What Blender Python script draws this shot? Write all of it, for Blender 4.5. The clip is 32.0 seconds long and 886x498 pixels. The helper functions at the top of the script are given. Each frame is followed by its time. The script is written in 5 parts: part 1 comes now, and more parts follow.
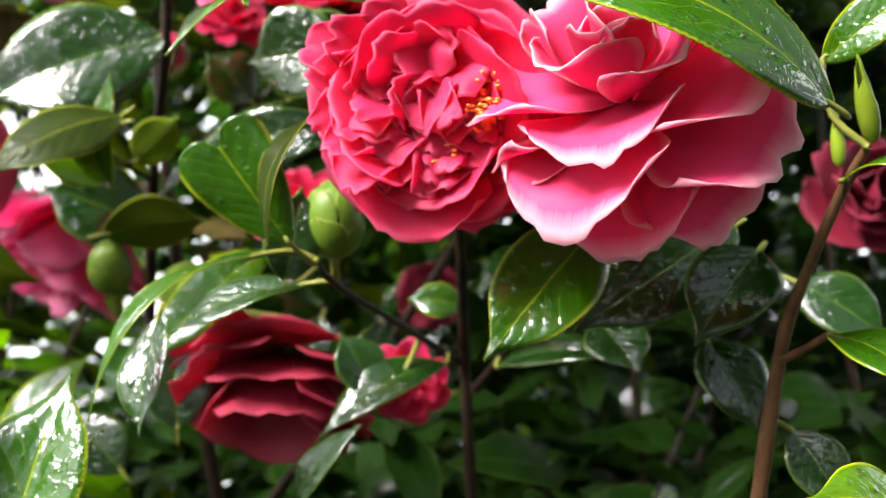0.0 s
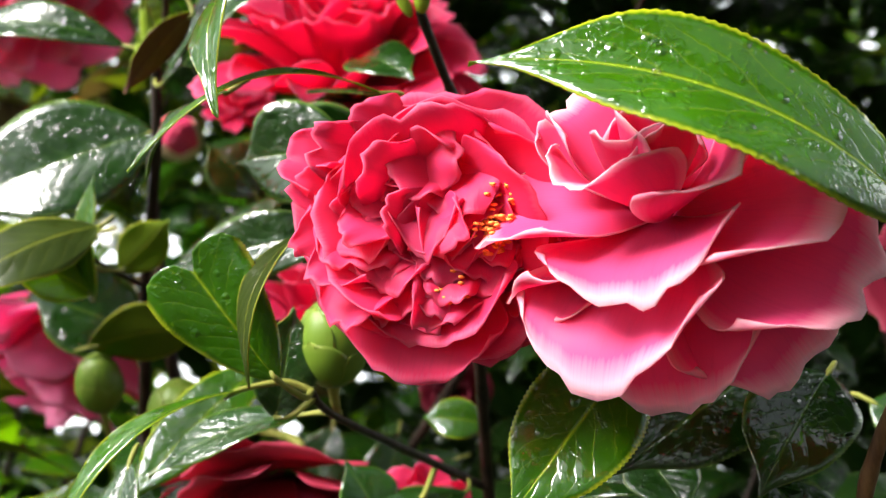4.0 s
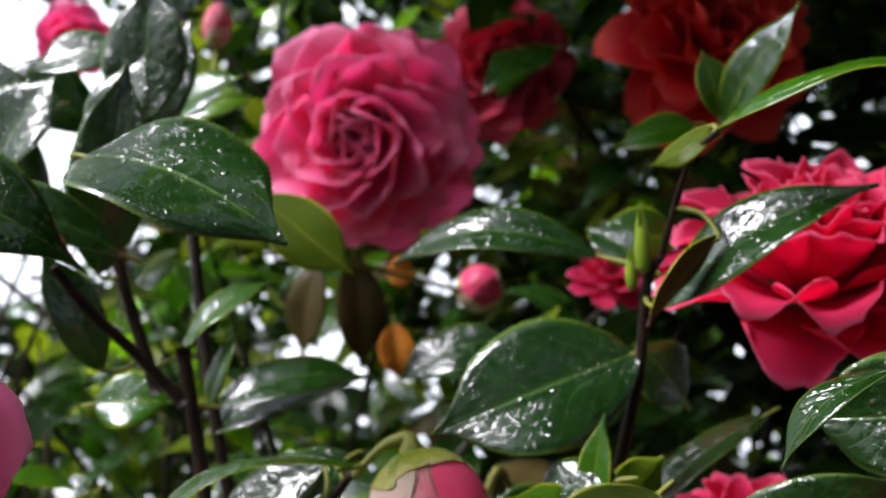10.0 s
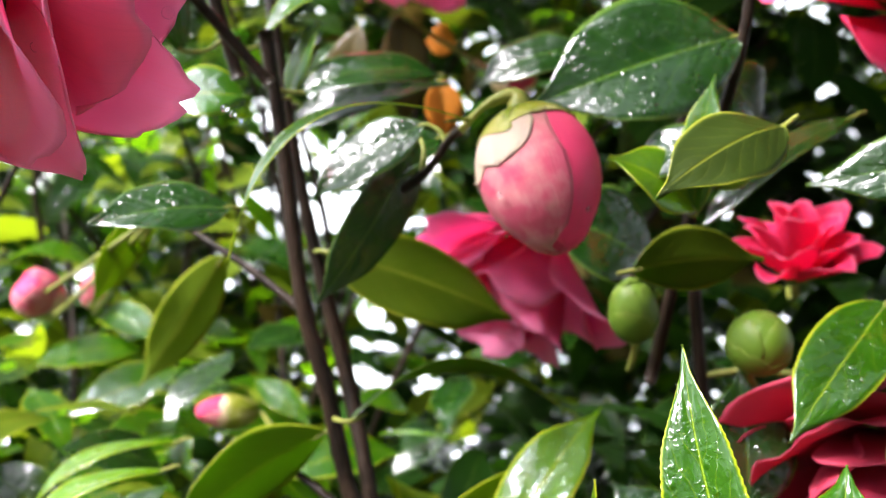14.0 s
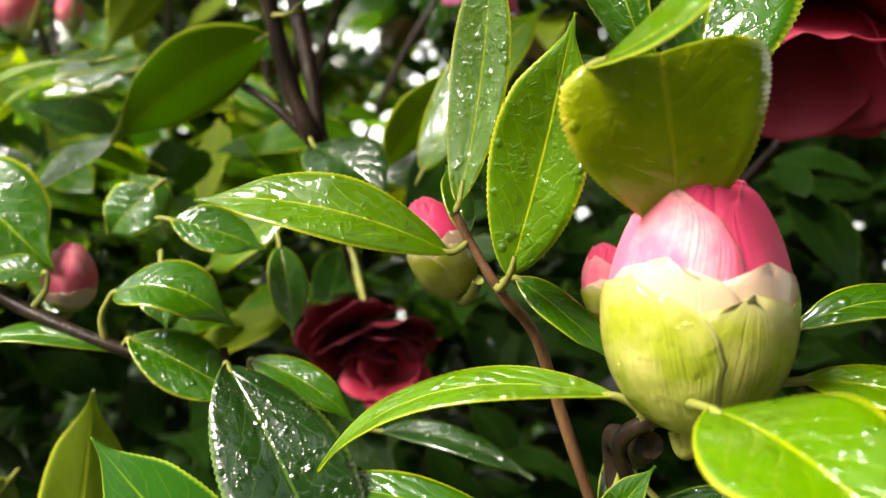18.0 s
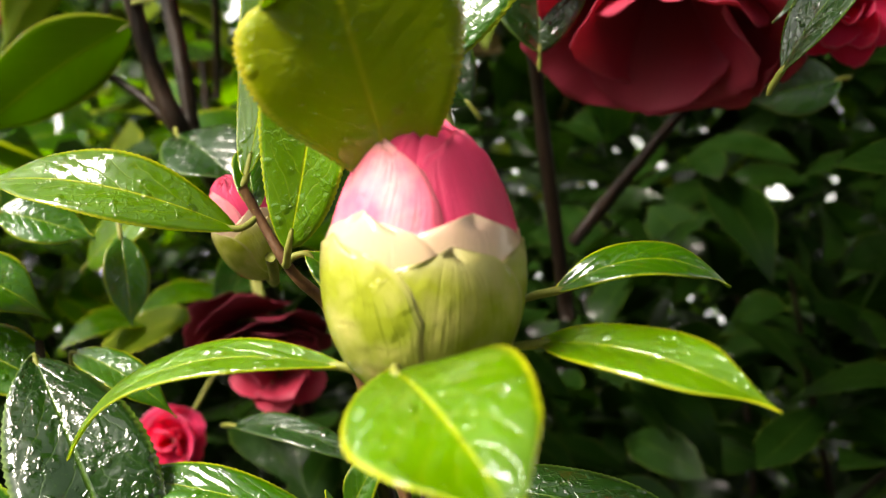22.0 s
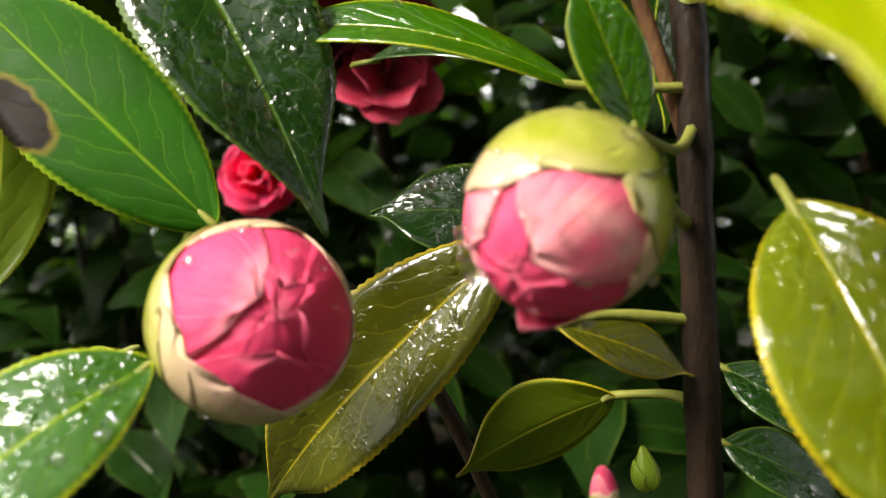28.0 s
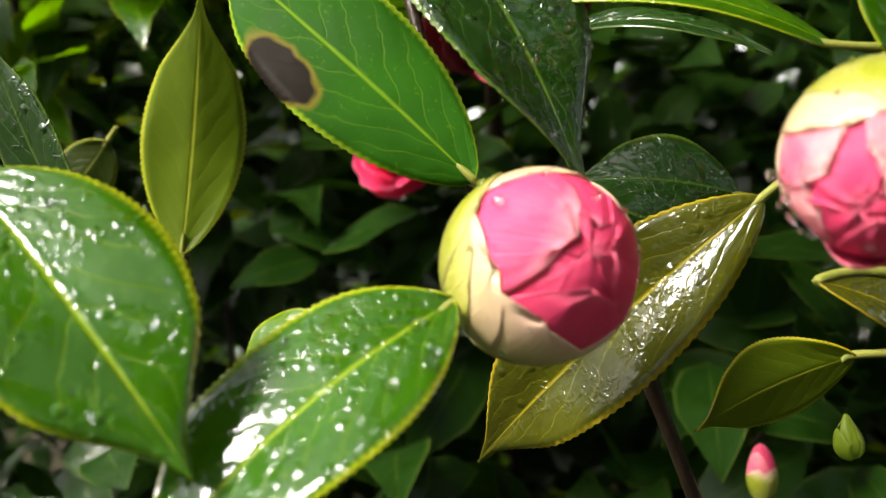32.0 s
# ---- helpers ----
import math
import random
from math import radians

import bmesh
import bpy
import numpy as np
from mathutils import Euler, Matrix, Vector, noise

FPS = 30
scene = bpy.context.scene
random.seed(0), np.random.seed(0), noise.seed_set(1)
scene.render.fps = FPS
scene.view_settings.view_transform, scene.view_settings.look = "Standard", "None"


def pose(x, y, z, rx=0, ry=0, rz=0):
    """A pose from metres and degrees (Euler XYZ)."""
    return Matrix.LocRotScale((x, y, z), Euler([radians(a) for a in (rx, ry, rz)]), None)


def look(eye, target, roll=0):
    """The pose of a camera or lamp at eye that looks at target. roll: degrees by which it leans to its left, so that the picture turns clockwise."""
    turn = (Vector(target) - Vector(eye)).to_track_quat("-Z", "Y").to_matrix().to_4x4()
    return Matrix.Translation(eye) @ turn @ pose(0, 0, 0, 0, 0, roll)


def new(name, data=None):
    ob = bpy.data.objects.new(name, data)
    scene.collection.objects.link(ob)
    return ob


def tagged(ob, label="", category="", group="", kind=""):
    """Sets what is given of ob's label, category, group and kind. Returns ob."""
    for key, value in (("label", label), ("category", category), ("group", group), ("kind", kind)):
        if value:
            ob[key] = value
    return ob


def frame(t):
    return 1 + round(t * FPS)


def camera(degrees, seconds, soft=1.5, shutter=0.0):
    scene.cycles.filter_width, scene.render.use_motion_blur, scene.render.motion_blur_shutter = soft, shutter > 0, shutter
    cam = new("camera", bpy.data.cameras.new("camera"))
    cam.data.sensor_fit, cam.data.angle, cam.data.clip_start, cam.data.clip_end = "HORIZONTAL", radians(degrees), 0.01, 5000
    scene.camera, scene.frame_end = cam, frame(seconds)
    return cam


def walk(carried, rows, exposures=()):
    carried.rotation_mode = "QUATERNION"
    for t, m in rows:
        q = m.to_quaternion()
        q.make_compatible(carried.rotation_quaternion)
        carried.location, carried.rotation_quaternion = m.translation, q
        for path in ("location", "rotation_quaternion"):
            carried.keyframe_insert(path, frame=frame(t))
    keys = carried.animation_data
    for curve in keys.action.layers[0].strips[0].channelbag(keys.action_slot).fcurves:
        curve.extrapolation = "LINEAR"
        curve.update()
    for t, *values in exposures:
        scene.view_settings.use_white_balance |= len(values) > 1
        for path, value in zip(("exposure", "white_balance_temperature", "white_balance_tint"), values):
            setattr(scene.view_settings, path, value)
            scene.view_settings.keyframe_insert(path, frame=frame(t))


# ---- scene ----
cam = camera(51.9, 32.0, soft=1.2)
walk(cam, [
    (0.0, pose(-0.0164, -0.0001, 1.3090, 88.30, 1.64, -1.28)),
    (0.5, pose(-0.0124, 0.0069, 1.3180, 88.00, 2.06, -1.52)),
    (1.0, pose(-0.0028, 0.0244, 1.3261, 87.98, 2.31, -1.45)),
    (1.5, pose(-0.0023, 0.0285, 1.3273, 88.79, 2.53, -1.47)),
    (2.0, pose(0.0018, 0.0295, 1.3271, 89.91, 3.07, -0.99)),
    (2.5, pose(0.0006, 0.0368, 1.3269, 91.18, 3.45, -0.58)),
    (4.5, pose(-0.0190, 0.0431, 1.3276, 92.38, 2.52, 1.70)),
    (5.0, pose(-0.0340, 0.0494, 1.3272, 92.86, 2.05, 2.81)),
    (5.5, pose(-0.0454, 0.0536, 1.3301, 93.26, 1.67, 3.40)),
    (6.0, pose(-0.0528, 0.0579, 1.3384, 93.30, 1.47, 4.11)),
    (6.5, pose(-0.0666, 0.0727, 1.3484, 93.33, 1.19, 4.74)),
    (7.0, pose(-0.0776, 0.0716, 1.3633, 93.65, 1.83, 5.73)),
    (7.5, pose(-0.0957, 0.0704, 1.3654, 94.73, 2.17, 6.25)),
    (8.0, pose(-0.1110, 0.0700, 1.3699, 95.43, 1.97, 7.43)),
    (8.5, pose(-0.1238, 0.0718, 1.3747, 96.00, 1.90, 8.50)),
    (9.0, pose(-0.1285, 0.0709, 1.3814, 96.88, 1.86, 8.60)),
    (9.5, pose(-0.1361, 0.0679, 1.3884, 98.00, 1.53, 9.11)),
    (10.0, pose(-0.1478, 0.0628, 1.3882, 98.25, 1.07, 9.40)),
    (10.5, pose(-0.1743, 0.0553, 1.3879, 97.87, 0.09, 8.95)),
    (11.0, pose(-0.1846, 0.0476, 1.3839, 96.80, -0.63, 8.41)),
    (11.5, pose(-0.1924, 0.0406, 1.3726, 95.82, -1.22, 7.70)),
    (12.0, pose(-0.2057, 0.0464, 1.3620, 94.65, -1.37, 7.27)),
    (12.5, pose(-0.2066, 0.0465, 1.3511, 93.70, -1.34, 7.11)),
    (13.0, pose(-0.2064, 0.0603, 1.3358, 93.09, -1.00, 7.30)),
    (13.5, pose(-0.2002, 0.0645, 1.3223, 91.86, -0.91, 7.49)),
    (15.5, pose(-0.1897, 0.0660, 1.2720, 86.73, -1.93, 7.88)),
    (16.0, pose(-0.1831, 0.0676, 1.2511, 85.23, -1.95, 8.23)),
    (16.5, pose(-0.1822, 0.0700, 1.2330, 83.68, -1.90, 8.54)),
    (17.0, pose(-0.1760, 0.0701, 1.2239, 82.35, -1.64, 8.85)),
    (17.5, pose(-0.1670, 0.0657, 1.2169, 81.72, -1.48, 9.18)),
    (18.0, pose(-0.1606, 0.0687, 1.2093, 81.09, -0.98, 9.08)),
    (18.5, pose(-0.1515, 0.0691, 1.2047, 80.91, -0.70, 9.35)),
    (19.0, pose(-0.1390, 0.0844, 1.1964, 80.97, -0.25, 9.30)),
    (19.5, pose(-0.1340, 0.0954, 1.1952, 80.84, -0.12, 9.36)),
    (20.0, pose(-0.1265, 0.0952, 1.1991, 81.16, 0.01, 9.51)),
    (20.5, pose(-0.1201, 0.0939, 1.2018, 81.38, 0.11, 9.09)),
    (21.0, pose(-0.1165, 0.0903, 1.2027, 81.54, 0.29, 8.89)),
    (21.5, pose(-0.1132, 0.0907, 1.2005, 81.62, 0.46, 8.76)),
    (22.0, pose(-0.1115, 0.0864, 1.1993, 81.66, 0.68, 8.94)),
    (22.5, pose(-0.1159, 0.0874, 1.1860, 80.83, 0.83, 9.00)),
    (23.0, pose(-0.1284, 0.0900, 1.1709, 79.45, 0.70, 9.07)),
    (23.5, pose(-0.1378, 0.0913, 1.1594, 78.68, 0.93, 9.25)),
    (24.0, pose(-0.1509, 0.0895, 1.1417, 77.26, 0.97, 9.64)),
    (24.5, pose(-0.1533, 0.0886, 1.1249, 75.97, 1.12, 10.00)),
    (25.0, pose(-0.1571, 0.0908, 1.1184, 75.41, 1.13, 10.23)),
    (25.5, pose(-0.1576, 0.0936, 1.1146, 75.22, 0.84, 10.37)),
    (26.0, pose(-0.1574, 0.1001, 1.1159, 75.39, 0.62, 10.49)),
    (26.5, pose(-0.1597, 0.1089, 1.1133, 75.38, 0.61, 10.47)),
    (28.5, pose(-0.1608, 0.1215, 1.1085, 75.68, 1.12, 10.72)),
    (29.0, pose(-0.1588, 0.1205, 1.1088, 75.57, 0.98, 10.76)),
    (29.5, pose(-0.1561, 0.1150, 1.1113, 75.63, 0.89, 10.88)),
    (30.0, pose(-0.1552, 0.1091, 1.1126, 75.39, 0.90, 11.13)),
    (30.5, pose(-0.1629, 0.1082, 1.1091, 75.34, 0.93, 11.72)),
    (31.0, pose(-0.1719, 0.1104, 1.1054, 75.43, 0.79, 11.96)),
    (31.5, pose(-0.1871, 0.1073, 1.1016, 75.65, 0.84, 12.51)),
    (32.0, pose(-0.1990, 0.1063, 1.1013, 75.89, 0.76, 13.29)),
], exposures=[(0.0, 1.45, 6500, 10), (2.0, 1.35, 6500, 10), (6.0, 1.5, 6400, 10), (8.0, 1.5, 6200, 13), (9.0, 1.0, 6000, 15), (10.0, 0.5, 6000, 15), (11.0, 1.4, 6000, 14), (12.0, 1.45, 6000, 14), (13.0, 1.8, 6000, 15), (16.0, 1.6, 6900, 9), (17.0, 1.6, 7000, 9), (18.0, 1.3, 7100, 9), (20.0, 1.25, 7300, 9), (24.0, 1.25, 7300, 9), (26.0, 1.05, 7200, 9), (30.0, 1.05, 7000, 9), (32.0, 1.2, 7000, 9)])
cam.data.dof.use_dof = True
cam.data.dof.focus_distance = 0.20
cam.data.dof.aperture_fstop = 16.0


# ---------------------------------------------------------------- light
SUN = Vector((-0.56, -0.36, 0.75)).normalized()
world = bpy.data.worlds.new("overcast_sky")
scene.world = world
world.use_nodes = True
wn, wl = world.node_tree.nodes, world.node_tree.links
sky = wn.new("ShaderNodeTexSky")
sky.sky_type = "NISHITA"
sky.sun_disc = False
sky.sun_elevation = math.asin(SUN.z)
sky.sun_rotation = math.atan2(SUN.x, SUN.y)
sky.air_density, sky.dust_density = 1.0, 4.0
soft_white = wn.new("ShaderNodeHueSaturation")
soft_white.inputs["Saturation"].default_value = 0.25
wl.new(sky.outputs[0], soft_white.inputs["Color"])
wl.new(soft_white.outputs[0], wn["Background"].inputs[0])
wn["Background"].inputs[1].default_value = 0.085
sun = new("sun", bpy.data.lights.new("sun", "SUN"))
sun.data.energy, sun.data.angle, sun.data.color = 5.0, radians(26), (1.0, 0.96, 0.9)
sun.matrix_world = look(SUN * 10, (0, 0, 0))


# ---------------------------------------------------------------- materials
def mat_base(name):
    m = bpy.data.materials.new(name)
    m.use_nodes = True
    t = m.node_tree
    return m, t.nodes, t.links, t.nodes["Principled BSDF"], t.nodes["Material Output"]


def node(nodes, kind, **values):
    n = nodes.new(kind)
    for k, v in values.items():
        n.inputs[k.replace("_", " ")].default_value = v
    return n


def maths(nodes, links, op, a, b=0.5):
    n = nodes.new("ShaderNodeMath")
    n.operation = op
    for i, v in enumerate((a, b)):
        if isinstance(v, (int, float)):
            n.inputs[i].default_value = v
        else:
            links.new(v, n.inputs[i])
    return n.outputs[0]


def mix(nodes, links, fac, a, b):
    n = nodes.new("ShaderNodeMix")
    n.data_type = "RGBA"
    for sock, v in ((n.inputs["Factor"], fac), (n.inputs["A"], a), (n.inputs["B"], b)):
        if isinstance(v, tuple):
            sock.default_value = (*v, 1)
        elif isinstance(v, (int, float)):
            sock.default_value = v
        else:
            links.new(v, sock)
    return n.outputs["Result"]


def ramp(nodes, links, value, lo, hi):
    n = nodes.new("ShaderNodeMapRange")
    n.clamp = True
    n.inputs["From Min"].default_value, n.inputs["From Max"].default_value = lo, hi
    links.new(value, n.inputs["Value"])
    return n.outputs[0]


def thin(m, nodes, links, bsdf, out, colour, amount):
    """Lets light through a thin leaf or petal."""
    tr = nodes.new("ShaderNodeBsdfTranslucent")
    links.new(colour, tr.inputs["Color"])
    ms = nodes.new("ShaderNodeMixShader")
    ms.inputs[0].default_value = amount
    links.new(bsdf.outputs[0], ms.inputs[1])
    links.new(tr.outputs[0], ms.inputs[2])
    links.new(ms.outputs[0], out.inputs[0])


def leaf_material(name, base, vein, through_light, rough, amount, wet=0.5, edge=None, spot=None):
    """A leaf blade: midrib and side veins along its own length, blotches, a wet gloss with beads of water."""
    m, n, l, b, out = mat_base(name)
    uv = n.new("ShaderNodeTexCoord")
    sep = n.new("ShaderNodeSeparateXYZ")
    l.new(uv.outputs["UV"], sep.inputs[0])
    u, v = sep.outputs[0], sep.outputs[1]
    av = maths(n, l, "ABSOLUTE", maths(n, l, "SUBTRACT", v, 0.5))
    rnd = n.new("ShaderNodeObjectInfo").outputs["Random"]
    big = node(n, "ShaderNodeTexNoise", Scale=60.0, Detail=3.0)
    fine = node(n, "ShaderNodeTexNoise", Scale=900.0, Detail=4.0)
    wob = node(n, "ShaderNodeTexNoise", Scale=140.0, Detail=2.0)
    for t in (big, fine, wob):
        l.new(uv.outputs["Object"], t.inputs["Vector"])
    rib = ramp(n, l, av, 0.022, 0.006)
    side = maths(n, l, "SUBTRACT", maths(n, l, "MULTIPLY", u, 8.0), maths(n, l, "MULTIPLY", av, 5.0))
    side = maths(n, l, "ADD", side, maths(n, l, "MULTIPLY", wob.outputs[0], 0.9))
    saw = maths(n, l, "ABSOLUTE", maths(n, l, "SUBTRACT", maths(n, l, "FRACT", side), 0.5))
    side = maths(n, l, "MULTIPLY", ramp(n, l, saw, 0.06, 0.0), ramp(n, l, av, 0.5, 0.3))
    col = mix(n, l, ramp(n, l, big.outputs[0], 0.35, 0.7), base, tuple(c * 1.45 for c in base))
    col = mix(n, l, maths(n, l, "MULTIPLY", rnd, 0.5), col, tuple(c * 0.6 for c in base))
    col = mix(n, l, maths(n, l, "MULTIPLY", ramp(n, l, fine.outputs[0], 0.62, 0.75), 0.35), col, vein)
    veins = maths(n, l, "MAXIMUM", rib, maths(n, l, "MULTIPLY", side, 0.32))
    col = mix(n, l, maths(n, l, "MULTIPLY", veins, 0.8), col, vein)
    if edge:
        col = mix(n, l, ramp(n, l, av, 0.455, 0.495), col, edge)
    if spot:
        du = maths(n, l, "MULTIPLY", maths(n, l, "SUBTRACT", u, spot[0]), 1.5)
        d2 = maths(n, l, "SQRT", maths(n, l, "ADD", maths(n, l, "POWER", du, 2.0), maths(n, l, "POWER", maths(n, l, "SUBTRACT", v, spot[1]), 2.0)))
        d2 = maths(n, l, "ADD", d2, maths(n, l, "MULTIPLY", maths(n, l, "SUBTRACT", wob.outputs[0], 0.5), 0.12))
        col = mix(n, l, ramp(n, l, d2, 0.21, 0.175), col, (0.16, 0.13, 0.015))
        col = mix(n, l, ramp(n, l, d2, 0.185, 0.155), col, (0.008, 0.004, 0.003))
    l.new(col, b.inputs["Base Color"])
    beads = node(n, "ShaderNodeTexVoronoi", Scale=330.0)
    l.new(uv.outputs["Object"], beads.inputs["Vector"])
    some = n.new("ShaderNodeSeparateColor")
    l.new(beads.outputs["Color"], some.inputs[0])
    bead = maths(n, l, "MULTIPLY", ramp(n, l, beads.outputs["Distance"], 0.42, 0.1), ramp(n, l, some.outputs[0], 0.80, 0.84))
    film = node(n, "ShaderNodeTexNoise", Scale=150.0, Detail=1.0, Distortion=0.5)
    l.new(uv.outputs["Object"], film.inputs["Vector"])
    spray = node(n, "ShaderNodeTexNoise", Scale=520.0, Detail=1.5, Distortion=0.9)
    l.new(uv.outputs["Object"], spray.inputs["Vector"])
    damp = maths(n, l, "MULTIPLY", ramp(n, l, spray.outputs[0], 0.5, 0.64), ramp(n, l, wob.outputs[0], 0.42, 0.58))
    bead = maths(n, l, "ADD", bead, maths(n, l, "MULTIPLY", maths(n, l, "MULTIPLY", ramp(n, l, film.outputs[0], 0.44, 0.66), ramp(n, l, big.outputs[0], 0.42, 0.58)), maths(n, l, "MULTIPLY", maths(n, l, "POWER", rnd, 1.5), 0.55)))
    h = maths(n, l, "ADD", maths(n, l, "MULTIPLY", bead, wet), maths(n, l, "ADD", maths(n, l, "MULTIPLY", rib, -0.35), maths(n, l, "MULTIPLY", side, -0.07)))
    h = maths(n, l, "ADD", h, maths(n, l, "MULTIPLY", wob.outputs[0], 0.7))
    h = maths(n, l, "ADD", h, maths(n, l, "MULTIPLY", damp, 0.3 * wet))
    quilt = maths(n, l, "MULTIPLY", ramp(n, l, saw, 0.0, 0.4), ramp(n, l, av, 0.5, 0.2))
    h = maths(n, l, "ADD", h, maths(n, l, "MULTIPLY", quilt, 0.13))
    bump = node(n, "ShaderNodeBump", Strength=0.6, Distance=0.0009)
    l.new(h, bump.inputs["Height"])
    l.new(bump.outputs[0], b.inputs["Normal"])
    l.new(maths(n, l, "ADD", maths(n, l, "MULTIPLY", ramp(n, l, big.outputs[0], 0.4, 0.65), 0.22), rough), b.inputs["Roughness"])
    b.inputs["Specular IOR Level"].default_value = 0.08
    b.inputs["Coat Weight"].default_value = min(1.0, wet)
    b.inputs["Coat Roughness"].default_value = 0.05
    b.inputs["Coat IOR"].default_value = 1.5 + 0.3 * wet
    l.new(bump.outputs[0], b.inputs["Coat Normal"])
    glow = mix(n, l, maths(n, l, "MULTIPLY", veins, 0.5), through_light, vein)
    thin(m, n, l, b, out, glow, amount)
    return m


def petal_material(name, base, rim, throat, amount=0.42, rough=0.5, rim_from=0.72, throat_to=0.45, throat_from=0.0, crumple=0.0, pale=None):
    """A petal: deeper at the throat, paler towards the rim, with fine veins running out along it."""
    m, n, l, b, out = mat_base(name)
    uv = n.new("ShaderNodeTexCoord")
    sep = n.new("ShaderNodeSeparateXYZ")
    l.new(uv.outputs["UV"], sep.inputs[0])
    u, v = sep.outputs[0], sep.outputs[1]
    rnd = n.new("ShaderNodeObjectInfo").outputs["Random"]
    stretch = n.new("ShaderNodeMapping")
    stretch.inputs["Scale"].default_value = (2.0, 46.0, 1.0)
    l.new(uv.outputs["UV"], stretch.inputs["Vector"])
    vein = node(n, "ShaderNodeTexNoise", Scale=1.0, Detail=4.0)
    l.new(stretch.outputs[0], vein.inputs["Vector"])
    blot = node(n, "ShaderNodeTexNoise", Scale=70.0, Detail=3.0)
    l.new(uv.outputs["Object"], blot.inputs["Vector"])
    av = maths(n, l, "ABSOLUTE", maths(n, l, "SUBTRACT", v, 0.5))
    far = maths(n, l, "MAXIMUM", u, maths(n, l, "MULTIPLY", av, 1.9))
    far = maths(n, l, "ADD", far, maths(n, l, "MULTIPLY", maths(n, l, "SUBTRACT", vein.outputs[0], 0.5), 0.1))
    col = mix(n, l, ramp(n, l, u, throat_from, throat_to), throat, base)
    col = mix(n, l, ramp(n, l, far, rim_from, 1.02), col, rim)
    col = mix(n, l, maths(n, l, "MULTIPLY", ramp(n, l, vein.outputs[0], 0.5, 0.72), 0.3 - 0.22 * min(crumple, 1.0)), col, tuple(c * 0.75 for c in base))
    col = mix(n, l, maths(n, l, "MULTIPLY", ramp(n, l, blot.outputs[0], 0.5, 0.75), 0.22), col, tuple(c * 0.85 for c in base))
    if pale:
        cloud = node(n, "ShaderNodeTexNoise", Scale=110.0, Detail=4.0)
        l.new(uv.outputs["Object"], cloud.inputs["Vector"])
        col = mix(n, l, maths(n, l, "MULTIPLY", ramp(n, l, maths(n, l, "ADD", cloud.outputs[0], maths(n, l, "MULTIPLY", vein.outputs[0], 0.12)), 0.47, 0.75), 0.75), col, pale)
    hsv = node(n, "ShaderNodeHueSaturation")
    l.new(maths(n, l, "ADD", maths(n, l, "MULTIPLY", rnd, 0.25), 0.87), hsv.inputs["Value"])
    l.new(col, hsv.inputs["Color"])
    l.new(hsv.outputs[0], b.inputs["Base Color"])
    b.inputs["Roughness"].default_value = rough
    b.inputs["Specular IOR Level"].default_value = 0.28
    fold = node(n, "ShaderNodeTexNoise", Scale=260.0, Detail=3.0, Distortion=0.6)
    l.new(uv.outputs["Object"], fold.inputs["Vector"])
    bump = node(n, "ShaderNodeBump", Strength=0.25 + 0.45 * crumple, Distance=0.0005 + 0.0007 * crumple)
    l.new(maths(n, l, "ADD", vein.outputs[0], maths(n, l, "MULTIPLY", fold.outputs[0], crumple)), bump.inputs["Height"])
    l.new(bump.outputs[0], b.inputs["Normal"])
    thin(m, n, l, b, out, hsv.outputs[0], amount)
    return m


def plain_material(name, a, c, rough, scale, bump_by=0.3, stretch=(1, 1, 1)):
    m, n, l, b, out = mat_base(name)
    tc = n.new("ShaderNodeTexCoord")
    mp = n.new("ShaderNodeMapping")
    mp.inputs["Scale"].default_value = stretch
    l.new(tc.outputs["Object"], mp.inputs["Vector"])
    t1 = node(n, "ShaderNodeTexNoise", Scale=scale, Detail=5.0)
    t2 = node(n, "ShaderNodeTexNoise", Scale=scale * 7, Detail=3.0)
    for t in (t1, t2):
        l.new(mp.outputs[0], t.inputs["Vector"])
    f = maths(n, l, "ADD", maths(n, l, "MULTIPLY", t1.outputs[0], 0.7), maths(n, l, "MULTIPLY", t2.outputs[0], 0.3))
    l.new(mix(n, l, ramp(n, l, f, 0.35, 0.65), a, c), b.inputs["Base Color"])
    b.inputs["Roughness"].default_value = rough
    b.inputs["Specular IOR Level"].default_value = 0.15
    bp = node(n, "ShaderNodeBump", Strength=bump_by, Distance=0.001)
    l.new(f, bp.inputs["Height"])
    l.new(bp.outputs[0], b.inputs["Normal"])
    return m


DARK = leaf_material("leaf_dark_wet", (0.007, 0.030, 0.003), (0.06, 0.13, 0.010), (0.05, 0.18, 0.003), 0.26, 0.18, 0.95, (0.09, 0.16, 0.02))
# DARK again with the shade inside the shrub put into colour and gloss
DARK_SHADED = leaf_material("leaf_dark_shaded", (0.006, 0.022, 0.002), (0.03, 0.06, 0.006), (0.03, 0.09, 0.002), 0.36, 0.10, 0.2, (0.04, 0.07, 0.01))
GREEN = leaf_material("leaf_mid_green", (0.022, 0.088, 0.001), (0.24, 0.36, 0.008), (0.20, 0.46, 0.001), 0.24, 0.34, 0.85, (0.40, 0.46, 0.015))
SPOTTED = leaf_material("leaf_with_rot", (0.012, 0.066, 0.002), (0.13, 0.25, 0.010), (0.07, 0.25, 0.002), 0.5, 0.22, 0.0, (0.24, 0.36, 0.02), (0.56, 0.87))
BRIGHT = leaf_material("leaf_young_green", (0.068, 0.165, 0.001), (0.42, 0.50, 0.008), (0.40, 0.62, 0.001), 0.22, 0.40, 0.85, (0.54, 0.56, 0.02))
YELLOW = leaf_material("leaf_yellow_green", (0.25, 0.31, 0.002), (0.56, 0.54, 0.015), (0.66, 0.68, 0.002), 0.22, 0.42, 0.75, (0.6, 0.52, 0.04))
